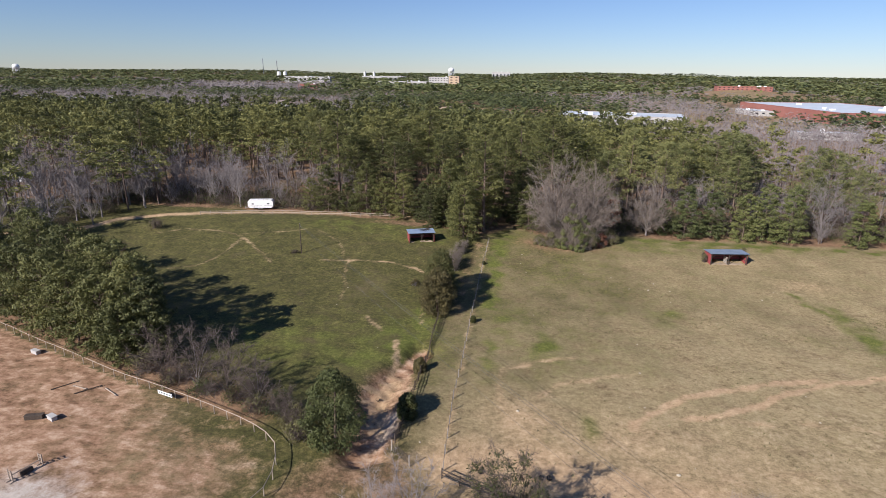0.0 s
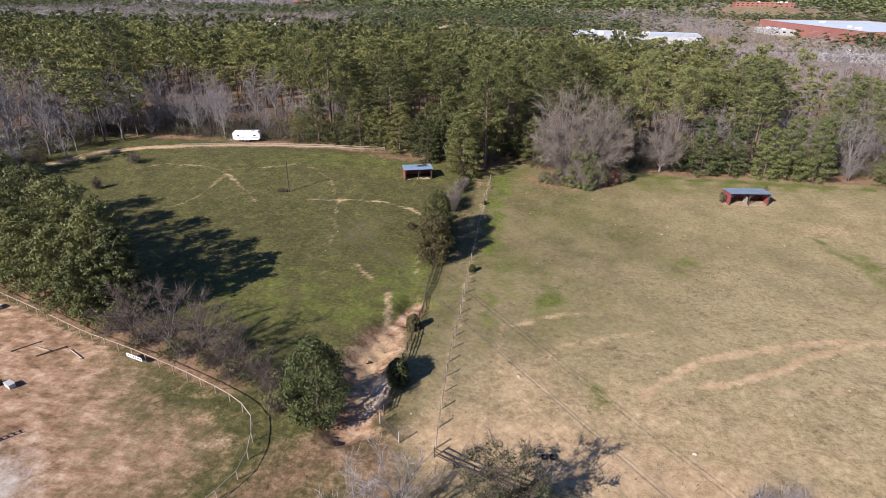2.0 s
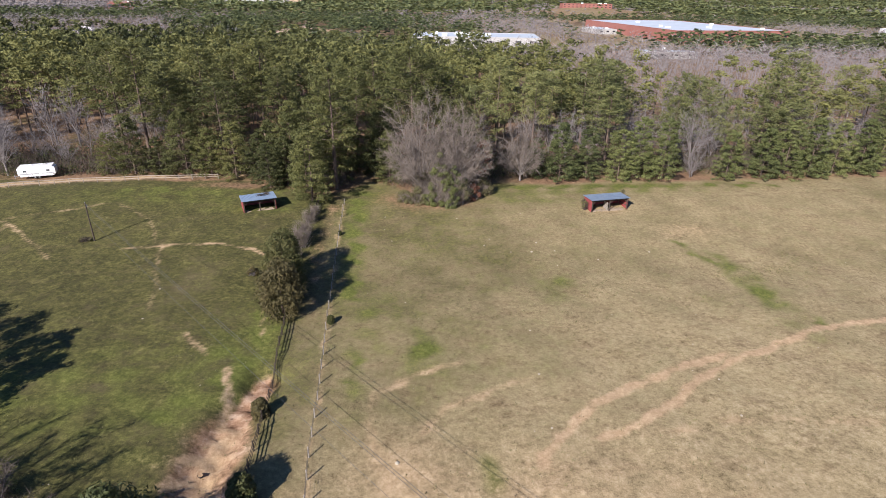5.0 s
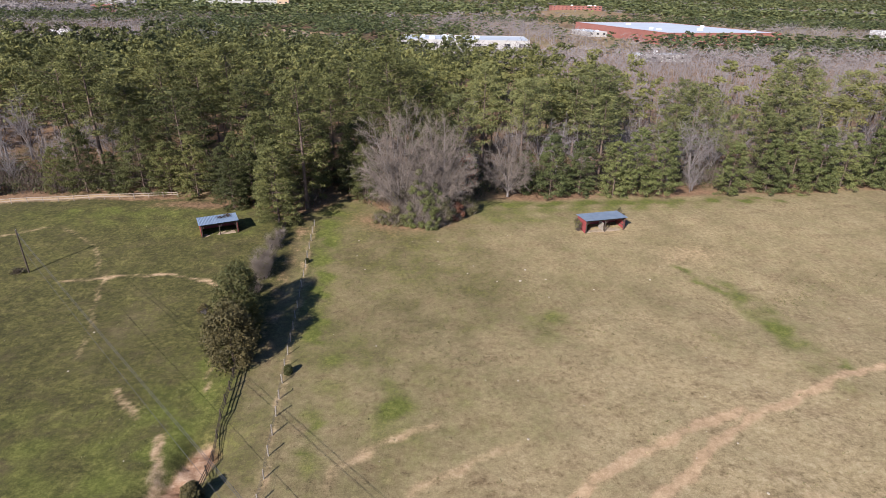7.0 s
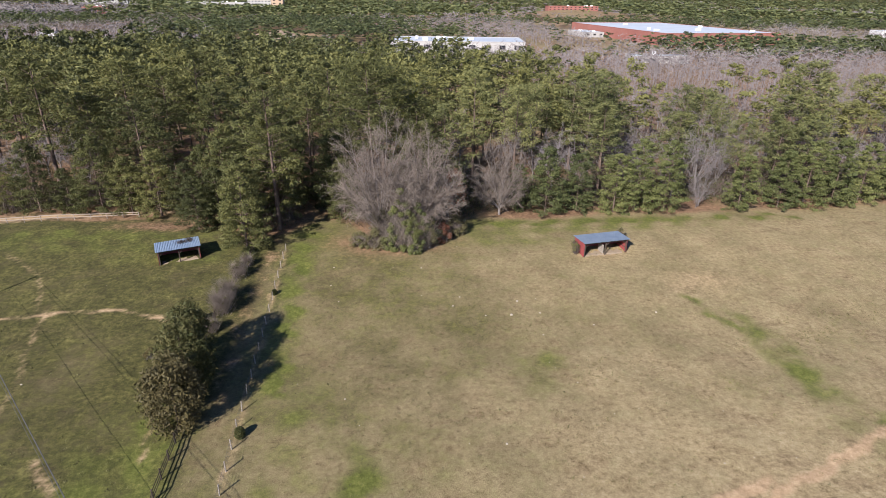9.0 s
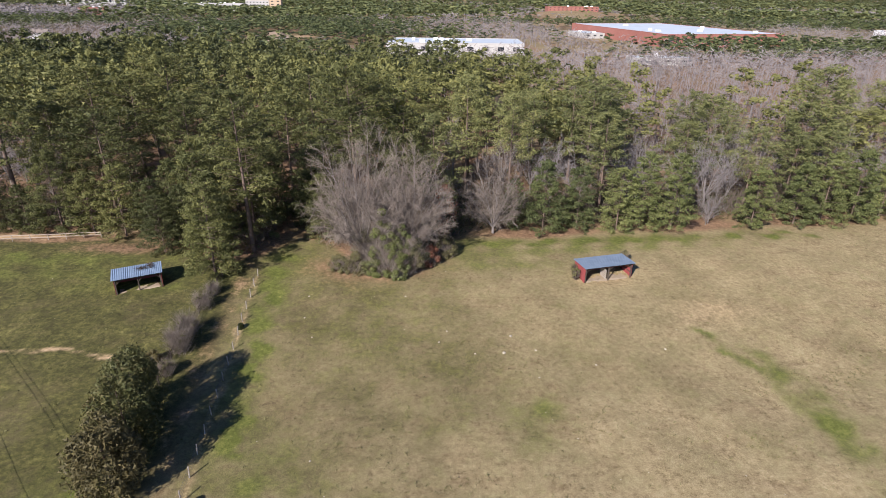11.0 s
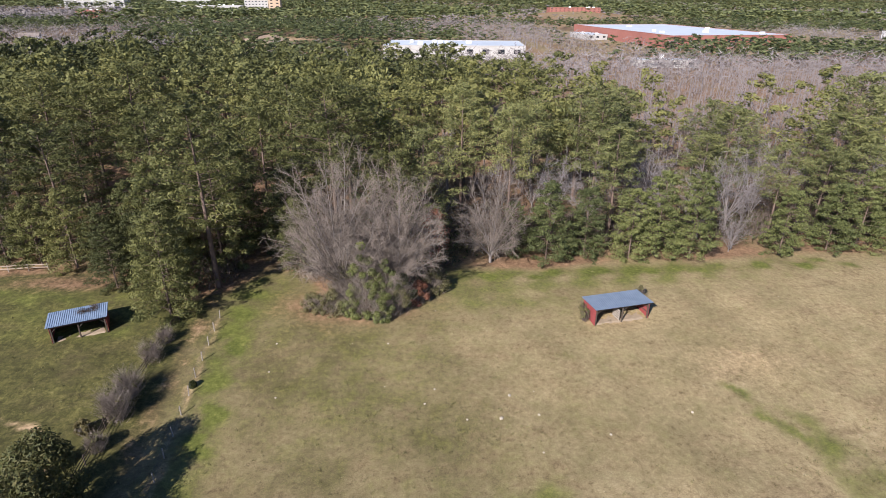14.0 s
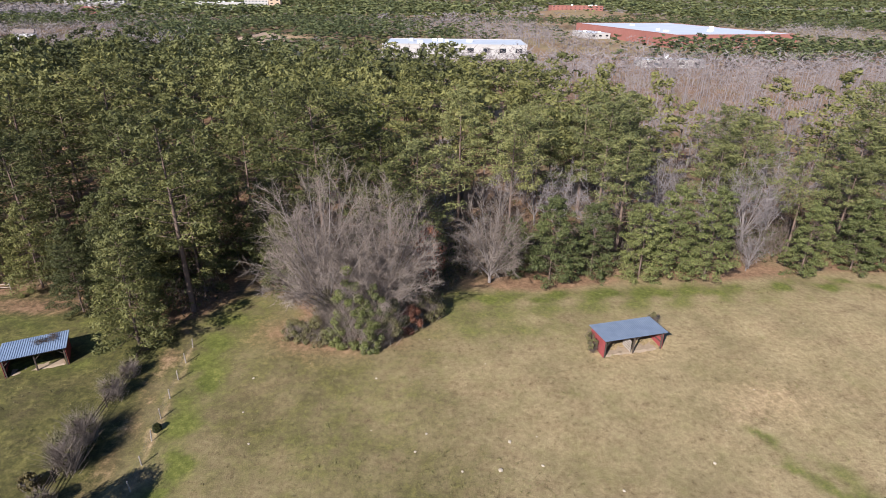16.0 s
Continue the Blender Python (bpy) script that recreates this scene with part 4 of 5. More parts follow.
def fence(name, label, pts, gap, post_r, post_h, rails, rail_shape, post_mat, rail_mat, rail_name, jitter=0.06, seed=1):
    rg = random.Random(seed)
    spots = along(pts, gap)
    f = empty(name, *spots[0], lz(*spots[0]), 0, label, "fence")
    ox, oy, oz = f.matrix_basis.translation
    tops = []
    for x, y in spots:
        z = lz(x, y)
        dx, dy, h = rg.uniform(-jitter, jitter), rg.uniform(-jitter, jitter), post_h * rg.uniform(0.94, 1.06)
        part("post", rod(bmesh.new(), (x - ox, y - oy, z - oz - 0.15), (x - ox + dx, y - oy + dy, z - oz + h), post_r, post_r * 0.9, 6), post_mat, f)
        tops.append((x - ox, y - oy, z - oz, dx, dy))
    for a, b in zip(tops, tops[1:]):
        for hz in rails:
            k = hz / post_h
            p = Vector((a[0] + a[3] * k, a[1] + a[4] * k, a[2] + hz + rg.uniform(-.02, .02)))
            q = Vector((b[0] + b[3] * k, b[1] + b[4] * k, b[2] + hz + rg.uniform(-.02, .02)))
            bm = bmesh.new()
            if rail_shape == "board":
                d = (q - p)
                m = Matrix.Translation((p + q) / 2) @ d.to_track_quat("X", "Z").to_matrix().to_4x4() @ Matrix.Diagonal((d.length, 0.03, 0.13, 1))
                bmesh.ops.create_cube(bm, size=1.0, matrix=m)
                bmesh.ops.translate(bm, verts=bm.verts, vec=(0.06, 0, 0))
            else:
                rod(bm, p, q, rail_shape, None, 4)
            part(rail_name, bm, rail_mat, f)
    return f


fence("wire_fence", "wire fence on grey wooden posts along the pasture", WIREFENCE, 3.1, 0.075, 1.35, (0.35, 0.7, 1.0, 1.25), 0.011, GREYWOOD, WIRE, "wire", 0.08, 2)
fence("board_fence", "dark weathered three-board fence along the lane", PLANKFENCE, 2.5, 0.085, 1.4, (0.4, 0.8, 1.2), "board", OLDWOOD, OLDWOOD, "board", 0.05, 3)
fence("arena_fence", "bleached wooden top-rail fence round the riding arena", ARENA[1:], 2.6, 0.06, 1.25, (1.22,), 0.052, RAILWOOD, RAILWOOD, "rail", 0.03, 4)
fence("paddock_fence", "dark board fence at the near end of the pasture", [(-8.0, 47.6), (-4.5, 46.2), (-1.1, 45.4), (3.4, 44.2)], 2.4, 0.085, 1.35, (0.4, 0.8, 1.2), "board", OLDWOOD, OLDWOOD, "board", 0.05, 5)
fence("road_fence", "low wooden fence beside the gravel road", [(-100, 141.5), (-88, 145.3), (-76, 148.2), (-58, 149.8), (-44, 150.6)], 3.0, 0.07, 1.2, (0.6, 1.1), "board", GREYWOOD, RAILWOOD, "board", 0.04, 6)


def pipe_gate(x, y, turn, W, H, n):
    g = empty("pipe_gate", x, y, lz(x, y), turn, "dark steel pipe gate in the board fence", "gate")
    part("gate_frame", rod(rod(rod(rod(bmesh.new(), (0, 0, .2), (0, 0, H), .03), (W, 0, .2), (W, 0, H), .03), (0, 0, H), (W, 0, H), .03), (0, 0, .2), (W, 0, .2), .03), OLDWOOD, g)
    for k in range(n):
        z = .2 + (H - .2) * (k + 1) / (n + 1)
        part("bar", rod(bmesh.new(), (0, 0, z), (W, 0, z), .022), OLDWOOD, g)
    for px in (0, W / 3, 2 * W / 3, W):
        part("upright", rod(bmesh.new(), (px, 0, .2), (px, 0, H), .022), OLDWOOD, g)
    for px in (-0.25, W + 0.25):
        part("gate_post", rod(bmesh.new(), (px, 0, -0.1), (px, 0, H + 0.2), .1), GREYWOOD, g)
    return g


pipe_gate(3.9, 44.0, -10, 5.2, 1.35, 4)
pipe_gate(-14.8, 51.0, -40, 3.2, 1.3, 5)

# ---- power line ----


def utility_pole(x, y, h, label):
    p = empty("utility_pole", x, y, lz(x, y), 0, label, "utility pole", "power line")
    part("pole", rod(bmesh.new(), (0, 0, -0.3), (0, 0, h), 0.14, 0.10, 8), OLDWOOD, p)
    part("insulator", rod(rod(bmesh.new(), (0, 0, h), (0, 0, h + 0.12), 0.05, 0.03), (0.1, 0, h - 0.3), (0.22, 0, h - 0.3), 0.04), STEEL, p)
    part("bracket", boxes((-0.12, 0.12, 0.1, 0.22, h - 0.9, h - 0.6)), STEEL, p)
    return p


P1, P2 = (-57.8, 119.2), (15.1, 37.0)
utility_pole(*P1, 7.6, "old wooden utility pole standing in the pasture")
utility_pole(*P2, 9.9, "dark wooden utility pole beside a bare bush")


def sagging(name, label, a, b, sag, r):
    bm = bmesh.new()
    a, b = Vector(a), Vector(b)
    pts = [a.lerp(b, k / 24) - Vector((0, 0, sag * 4 * (k / 24) * (1 - k / 24))) for k in range(25)]
    for p, q in zip(pts, pts[1:]):
        rod(bm, p, q, r, None, 4)
    bmesh.ops.remove_doubles(bm, verts=bm.verts, dist=r * 0.9)
    me = bpy.data.meshes.new(name)
    bm.to_mesh(me)
    bm.free()
    me.materials.append(WIRE)
    return tagged(new(name, me), label, "cable", "power line")


za, zb = lz(*P1), lz(*P2)
sagging("power_cable", "thin dark power cable strung between wooden poles", (*P1, za + 7.4), (*P2, zb + 8.3), 0.5, 0.022)
sagging("power_cable", "thin dark power cable strung between wooden poles", (*P1, za + 7.0), (*P2, zb + 7.9), 0.6, 0.022)
sagging("telephone_cable", "thin dark telephone cable strung between wooden poles", (*P1, za + 4.6), (*P2, zb + 4.4), 0.8, 0.018)
sagging("power_cable", "thin dark power cable strung between wooden poles", (*P2, zb + 8.3), (42, 8, 7.5), 0.5, 0.022)

# ---- white trailer ----


def trailer(x, y, turn):
    t = empty("travel_trailer", x, y, lz(x, y), turn, "white travel trailer parked beside the gravel road", "trailer")
    L, W, z0, z1 = 7.6, 2.4, 0.55, 2.95
    bm = boxes((0, L, 0, W, z0, z1))
    bmesh.ops.bevel(bm, geom=[e for e in bm.edges if abs(e.verts[0].co.y - e.verts[1].co.y) > 1], offset=0.38, segments=4, affect="EDGES")
    part("body", bm, WHITE, t, "rounded white trailer body")
    for x0, w in ((1.2, 0.6), (5.8, 0.7)):
        part("window", boxes((x0, x0 + w, -0.015, 0.02, 1.65, 2.0), bevel=0.01), DARKGLASS, t, "dark window")
    part("door", boxes((4.2, 4.9, -0.012, 0.02, 0.65, 2.5), bevel=0.005), WHITE, t)
    part("stripe", boxes((0.3, L - 0.3, -0.008, 0.01, 1.12, 1.25)), STEEL, t, "grey stripe")
    part("roof_vent", boxes((2.4, 3.0, 0.9, 1.5, z1 - 0.01, z1 + 0.2), bevel=0.04), WHITE, t)
    part("roof_vent", boxes((5.2, 5.9, 0.9, 1.5, z1 - 0.01, z1 + 0.25), bevel=0.04), CONCRETE, t)
    for x0 in (3.3, 4.15):
        for y0 in (0.02, W - 0.24):
            w = part("wheel", rod(bmesh.new(), (x0, y0, 0.35), (x0, y0 + 0.22, 0.35), 0.35, None, 14), RUBBER, t)
            part("rim", rod(bmesh.new(), (x0, y0 - 0.01, 0.35), (x0, y0 + 0.23, 0.35), 0.19, None, 10), STEEL, w)
    part("hitch", rod(rod(bmesh.new(), (0.1, 0.5, 0.6), (-1.2, W / 2, 0.5), 0.05), (0.1, W - 0.5, 0.6), (-1.2, W / 2, 0.5), 0.05), STEEL, t)
    part("jack", rod(bmesh.new(), (-1.0, W / 2, 0), (-1.0, W / 2, 0.9), 0.045), STEEL, t)
    return t


trailer(-89.6, 150.6, 17)

# ---- riding arena ----


def jump(x, y, turn, L):
    j = empty("show_jump", x, y, lz(x, y), turn, "weathered wooden show jump with two ladder standards", "jump")
    for sx in (0, L):
        for yy in (-0.3, 0.3):
            part("upright", boxes((sx - 0.05, sx + 0.05, yy - 0.05, yy + 0.05, 0, 1.5)), RAILWOOD, j)
        for k in range(4):
            part("rung", boxes((sx - 0.03, sx + 0.03, -0.25, 0.25, 0.3 + 0.33 * k, 0.38 + 0.33 * k)), RAILWOOD, j)
        part("foot", boxes((sx - 0.4, sx + 0.4, -0.36, -0.26, 0, 0.1)), RAILWOOD, j)
        part("foot", boxes((sx - 0.4, sx + 0.4, 0.26, 0.36, 0, 0.1)), RAILWOOD, j)
    part("pole", rod(bmesh.new(), (0.05, 0, 0.75), (L - 0.05, 0, 0.75), 0.055, None, 8), RAILWOOD, j)
    part("filler", boxes((L * 0.3, L * 0.7, -0.2, 0.2, 0.0, 0.55), bevel=0.06), OLDWOOD, j, "dark brush box filler")
    return j


jump(-54.6, 36.4, 75, 3.2)


def ground_pole(x, y, turn, L, m, label):
    p = empty("ground_pole", x, y, lz(x, y), turn, label, "pole", "poles in the arena")
    part("pole", rod(bmesh.new(), (0, 0, 0.07), (L, 0, 0.07), 0.075, None, 8), m, p)
    part("rest", boxes((0.2, 0.35, -0.2, 0.2, 0, 0.05)), m, p)
    part("rest", boxes((L - 0.35, L - 0.2, -0.2, 0.2, 0, 0.05)), m, p)


for x, y, t, L, m, lab in ((-66.2, 53.4, 55, 3.6, OLDWOOD, "dark pole lying on the arena clay"), (-64.0, 55.0, -8, 2.6, RAILWOOD, "pale pole lying on the arena clay"),
                           (-62.2, 53.2, 52, 3.6, OLDWOOD, "dark pole lying on the arena clay"), (-59.2, 55.6, -25, 3.4, RAILWOOD, "pale pole lying on the arena clay"),
                           (-50.5, 31.5, 35, 3.2, OLDWOOD, "dark pole lying on the arena clay")):
    ground_pole(x, y, t, L, m, lab)


def mounting_block(x, y, turn, w, m, label):
    b = empty("jump_block", x, y, lz(x, y), turn, label, "block", "blocks in the arena")
    part("body", boxes((0, w, 0, 0.7, 0, 0.55), bevel=0.03), m, b)
    part("top", boxes((-0.04, w + 0.04, -0.04, 0.74, 0.55, 0.62), bevel=0.02), m, b)


mounting_block(-60.8, 47.3, -20, 1.3, CONCRETE, "pale concrete block on the arena clay")
mounting_block(-63.4, 46.4, 20, 2.2, OLDWOOD, "dark wooden box on the arena clay")
mounting_block(-78.6, 62.2, -15, 1.5, CONCRETE, "pale concrete block on the arena clay")


def banner(x, y, turn):
    b = empty("banner", x, y, lz(x, y), turn, "white banner with dark lettering tied to the arena rail", "banner")
    part("cloth", boxes((0, 2.8, -0.015, 0.015, 0.45, 1.0), bevel=0.004), WHITE, b)
    for k in range(8):
        part("lettering_bar", boxes((0.3 + k * 0.32, 0.48 + k * 0.32, -0.022, -0.017, 0.6, 0.85)), DARKGLASS, b)


banner(-50.3, 55.3, -14)

# ---- trees and bushes that stand alone ----


def single_tree(name, label, x, y, wood, wood_mat, crowns, group=""):
    t = empty(name, x, y, lz(x, y) - 0.1, 0, label, "tree", group)
    part_mesh("trunk", raw_mesh("trunk", *tubes(wood, 6), wood_mat), None, t)
    for cname, arr, m in crowns:
        part_mesh(cname, raw_mesh(cname, *arr, m), None, t)
    return t


def egg_spots(rng, n, height, radius, low=0.0, power=0.6, taper=0.8):
    out, rad = [], []
    for _ in range(n):
        u = rng.uniform(low, 1)
        k = (u - low) / (1 - low)
        prof = max(0.06, math.sin(math.pi * min(1, (k * taper + 0.22))) ** power)
        t, r = rng.uniform(0, 6.283), radius * prof * rng.uniform(0.55, 0.92)
        out.append(np.array([math.cos(t) * r, math.sin(t) * r, height * (0.04 + 0.92 * u)]))
        rad.append(radius * rng.uniform(0.22, 0.36))
    return out, rad


def cedar(rng, x, y, h, r, m, label):
    s, q = egg_spots(rng, 160, h, r, 0.0, 0.6, 0.71)
    wood = [(np.zeros(3), np.array([0, 0, h * 0.85]), 0.2, 0.04)]
    single_tree("cedar_tree", label, x, y, wood, BARK, [("crown", sprays(rng, clumped(rng, s, q, 60, 1.0), 0.30, 1.0, 0.27), m)], "cedars along the lane")


def bush(rng, x, y, h, r, m, twig_m, label, leaves=45, twigs=500, name="bush"):
    b = empty(name, x, y, lz(x, y) - 0.08, 0, label, "bush")
    t = rng.uniform(0, 6.283, twigs)
    base = np.stack([rng.normal(0, r * 0.3, twigs), rng.normal(0, r * 0.3, twigs), rng.uniform(0, h * 0.5, twigs)], 1)
    d = np.stack([np.cos(t) * 0.6, np.sin(t) * 0.6, rng.uniform(0.5, 1.3, twigs)], 1)
    part_mesh("stem", raw_mesh("stem", *twig_mesh(rng, list(zip(base, d)), h * 0.6, 0.017), twig_m), None, b)["kind"] = "stuff"
    if leaves:
        s, q = egg_spots(rng, 26, h, r, 0.0, 0.6)
        part_mesh("foliage", raw_mesh("foliage", *sprays(rng, clumped(rng, s, q, leaves, 0.9), 0.26, 1.0, 0.26), m), None, b)["kind"] = "stuff"
    return b


def lone_trees():
    rng = np.random.default_rng(77)
    # cedars of the lane
    cedar(rng, -19.6, 104.2, 9.2, 3.2, CEDAR, "dark green conical cedar beside the lane")
    cedar(rng, -18.7, 99.4, 9.2, 3.3, CEDAR, "dark green cedar beside the board fence")
    cedar(rng, -18.1, 93.8, 8.8, 3.4, BROWNCEDAR, "bronze-green rounded cedar at the board fence")
    cedar(rng, -16.2, 71.3, 2.4, 1.0, BROWNCEDAR, "small bronze cedar at the board fence")
    cedar(rng, -14.9, 58.6, 3.4, 1.3, CEDAR, "small dark cedar below the eroded bank")
    cedar(rng, -10.6, 91.0, 1.3, 0.42, CEDAR, "small cedar sapling in the wire fence")
    cedar(rng, -12.5, 121.5, 0.8, 0.3, CEDAR, "small cedar sapling in the wire fence")
    # scrub along the upper board fence
    for x, y, h, r in ((-19.4, 112.0, 2.4, 1.0), (-19.2, 116.5, 4.8, 1.7), (-19.2, 120.0, 4.2, 1.5), (-19.0, 126.5, 3.2, 1.4), (-18.6, 130, 2.4, 1.1)):
        bush(rng, x, y, h, r, SCRUB, MIDTWIG, "leafless brown scrub along the board fence", 12, 1700, "scrub_bush")
    bush(rng, -22.4, 110.5, 2.4, 1.3, YPINE, TWIG, "yellow-green sapling bush by the fence", 40, 200, "sapling_bush")
    bush(rng, -25.5, 106.0, 1.6, 1.0, BROWNCEDAR, TWIG, "low bronze bush in the grass", 40, 150)
    bush(rng, -21.8, 114.5, 1.8, 1.0, BROWNCEDAR, TWIG, "low bronze bush in the grass", 40, 150)
    # great leafless trees at the wood's edge
    for x, y, h, r, lab in ((4.0, 140.5, 23.0, 9.2, "great spreading leafless tree at the pasture edge"), (11.8, 140.2, 21.0, 7.4, "broad leafless tree rising from a green thicket")):
        limbs, fine, tw = dome_tree(rng, h, r, 38, 4, 24, 0.46, 0.14, 1.8)
        single_tree("great_bare_tree", lab, x, y, limbs, PALEBARK, [("twig_crown", merge(tubes(fine, 3), twig_mesh(rng, tw, 1.5, 0.019)), MIDTWIG)])
    limbs, fine, tw = dome_tree(rng, 17.5, 6.6, 24, 4, 15, 0.42, 0.1, 1.8)
    single_tree("broad_bare_tree", "round leafless tree branching from the ground at the pasture edge", 28.2, 150.6, limbs, PALEBARK, [("twig_crown", merge(tubes(fine, 3), twig_mesh(rng, tw, 1.4, 0.019)), MIDTWIG)])
    for x, y, h, r, m, lab in ((6.0, 135.2, 5.0, 2.0, IVY, "green evergreen thicket under the bare tree"), (9.6, 134.0, 7.2, 2.2, IVY, "green evergreen thicket under the bare tree"),
                               (7.6, 134.6, 12.5, 2.2, IVY, "ivy-green tall thicket climbing into the bare tree"), (12.2, 135.4, 6.4, 2.2, SCRUB, "olive brown thicket under the bare tree"),
                               (13.0, 137.0, 5.2, 2.4, EVERGREEN, "olive green thicket under the bare tree"), (3.0, 136.2, 3.6, 2.2, SCRUB, "brown twiggy thicket under the bare tree"),
                               (0.0, 137.2, 2.6, 2.0, SCRUB, "brown twiggy thicket under the bare tree"), (10.8, 134.8, 9.0, 2.0, EVERGREEN, "olive green thicket under the bare tree"),
                               (15.4, 138.2, 3.2, 2.2, RUSSET, "russet dry-leaved bush under the bare tree"), (4.4, 138.0, 7.0, 2.4, SCRUB, "brown twiggy thicket under the bare tree"),
                               (9.9, 133.7, 1.8, 1.2, YPINE, "bright green low bush at the pasture edge"), (17.8, 141.0, 3.6, 2.4, SCRUB, "olive brown thicket under the bare tree")):
        bush(rng, x, y, h, r, m, MIDTWIG, lab, 60 if m is SCRUB else 150, 900 if m is SCRUB else 420, "thicket")
    s, q = egg_spots(rng, 40, 10.5, 2.6, 0.25)
    single_tree("russet_tree", "tree with dry russet leaves among bare trees", 18.6, 149.5, [(np.zeros(3), np.array([0, 0, 9.0]), 0.15, 0.04)], BARK,
                [("crown", sprays(rng, clumped(rng, s, q, 40, 0.9), 0.34), RUSSET)])
    # pines beside the arena
    for x, y, h, r in ((-90, 72.5, 14, 5.2), (-82, 69.8, 14, 5.4), (-74.5, 67.6, 13.5, 5.4), (-67, 65.5, 12.5, 5.0), (-93, 81, 16, 5.8), (-84, 78.5, 16.5, 5.8), (-76, 74.5, 16, 5.6),
                       (-68.5, 71, 16.5, 5.4), (-61.5, 67, 16, 5.0), (-57.5, 64.5, 13.5, 3.8), (-100, 77, 15, 5.6), (-108, 82, 16, 5.6), (-102, 88, 16, 5.6), (-62, 63, 9.5, 3.8)):
        s, q, w = pine_shape(rng, h, r, 0.04, 210, 0.3 if len(s) % 3 else 1.05, (0.15, 0.25))
        single_tree("arena_pine", "bushy dark green pine beside the riding arena", x, y, w, BARK, [("crown", sprays(rng, clumped(rng, s, q, 46, 0.6), 0.38, 1.0, 0.25), PINE)], "pines beside the arena")
    # leafless trees and scrub along the arena fence
    for k, x, y, s in ((0, -53, 60, 1.1), (1, -46.5, 58.5, 1.1), (0, -40.5, 57.0, 1.15), (1, -35.5, 56.0, 0.75), (0, -30.5, 54.0, 0.55)):
        plant(("darkbare", k), x, y, s, x * 1.7)
    for x, y, h, r, m in ((-57, 61, 3, 2.6, SCRUB), (-51, 59, 2.6, 2.4, SCRUB), (-44.5, 57.5, 2.4, 2.2, EVERGREEN), (-39, 56.5, 2.2, 2.4, SCRUB), (-35, 54.5, 2.6, 2.2, SCRUB),
                          (-32, 55.5, 3.2, 2.4, EVERGREEN), (-28.5, 53, 3.4, 2.4, SCRUB), (-26, 55.5, 3.0, 2.2, EVERGREEN), (-27, 50.5, 2.4, 2.0, SCRUB), (-38, 59.5, 2.0, 2.0, EVERGREEN)):
        bush(rng, x, y, h, r, m, DARKTWIG, "tangled brown and olive scrub along the arena fence", 26, 700, "scrub_bush")
    # round evergreen by the eroded bank
    s, q = egg_spots(rng, 130, 10.4, 4.1, 0.03, 0.8)
    single_tree("evergreen_tree", "round-crowned evergreen tree beside the eroded bank", -22.2, 50.9, [(np.zeros(3), np.array([0.3, 0, 8.5]), 0.25, 0.08)], BARK,
                [("crown", sprays(rng, clumped(rng, s, q, 70, 0.7), 0.30, 1.0, 0.25), EVERGREEN)])
    # near trees that the camera flies over
    for x, y, h in ((-9.4, 38.0, 11.0), (-12.5, 36.5, 9.5)):
        limbs, fine, tw = dome_tree(rng, h, 4.6, 9, 3, 8, 0.3, 0.2)
        single_tree("pale_bare_tree", "half-dead tree with pale bleached branches near the paddock fence", x, y, limbs, PALEBARK, [("twig_crown", merge(tubes(fine, 3), twig_mesh(rng, tw, 1.2, 0.016)), TWIG)])
    limbs, fine, tw = dome_tree(rng, 10.8, 5.0, 12, 3, 16, 0.4, 0.2, 1.4)
    s = [t[0] for t in tw[:: max(1, len(tw) // 110)]]
    single_tree("ivy_tree", "dark leafless tree with clumps of green ivy near the paddock fence", -0.2, 39.6, limbs, DARKTWIG,
                [("twig_crown", merge(tubes(fine, 3), twig_mesh(rng, tw, 1.2, 0.02)), DARKTWIG), ("ivy", sprays(rng, clumped(rng, s, [0.6] * len(s), 30, 0.8), 0.26), CEDAR)])
    for x, y, h in ((23.4, 46.4, 4.2), (21.2, 44.6, 3.4), (26.2, 47.4, 3.6)):
        bush(rng, x, y, h, 2.4, SCRUB, TWIG, "leafless grey bush beside the utility pole", 0, 320, "bare_bush")
    # dry brush at the ends of the red shed
    for x, y, h, r in ((39.0, 131.6, 2.2, 0.7), (39.4, 133.4, 2.6, 0.8), (48.6, 136.0, 3.2, 0.7)):
        bush(rng, x, y, h, r, SCRUB, DARKTWIG, "dry dark brush grown up against the red shed", 12, 260, "scrub_bush")
    # bushes in the west field
    for x, y, h, r in ((-105, 128.5, 3.6, 2.6), (-103, 112.5, 3.2, 1.2), (-59.5, 119.2, 0.9, 1.4)):
        bush(rng, x, y, h, r, SCRUB, DARKTWIG, "leafless brown bush alone in the grass", 6, 700, "bare_bush")
    for x, y, h, r in ((-126, 118, 4.5, 4), (-131, 124, 5, 4), (-122, 111, 4.5, 4), (-134, 131, 6, 4), (-116, 105, 4, 3.5), (-128, 138, 5, 4), (-140, 120, 6, 5), (-112, 96, 4, 3.5), (-108, 90, 4, 3.5)):
        bush(rng, x, y, h, r, CEDAR, DARKTWIG, "dark evergreen thicket beyond the gravel road", 40, 700, "thicket")
    for i, (x, y, s) in enumerate(((-131, 142, .9), (-124, 148, .95), (-117, 152, .9), (-112, 158, 1.0), (-104, 156, .95), (-98, 160, 1.05), (-137, 150, 1), (-128, 158, 1), (-120, 165, 1), (-108, 168, 1),
                                   (-143, 136, .9), (-150, 146, 1), (-146, 158, 1), (-136, 168, 1), (-95, 168, .9), (-88, 166, .85), (-125, 128, .8), (-140, 142, .95), (-118, 159, .9), (-102, 163, 1))):
        plant(("bare", i % 4), x, y, s * 0.85, i * 2.1)


lone_trees()

# ---- far buildings ----


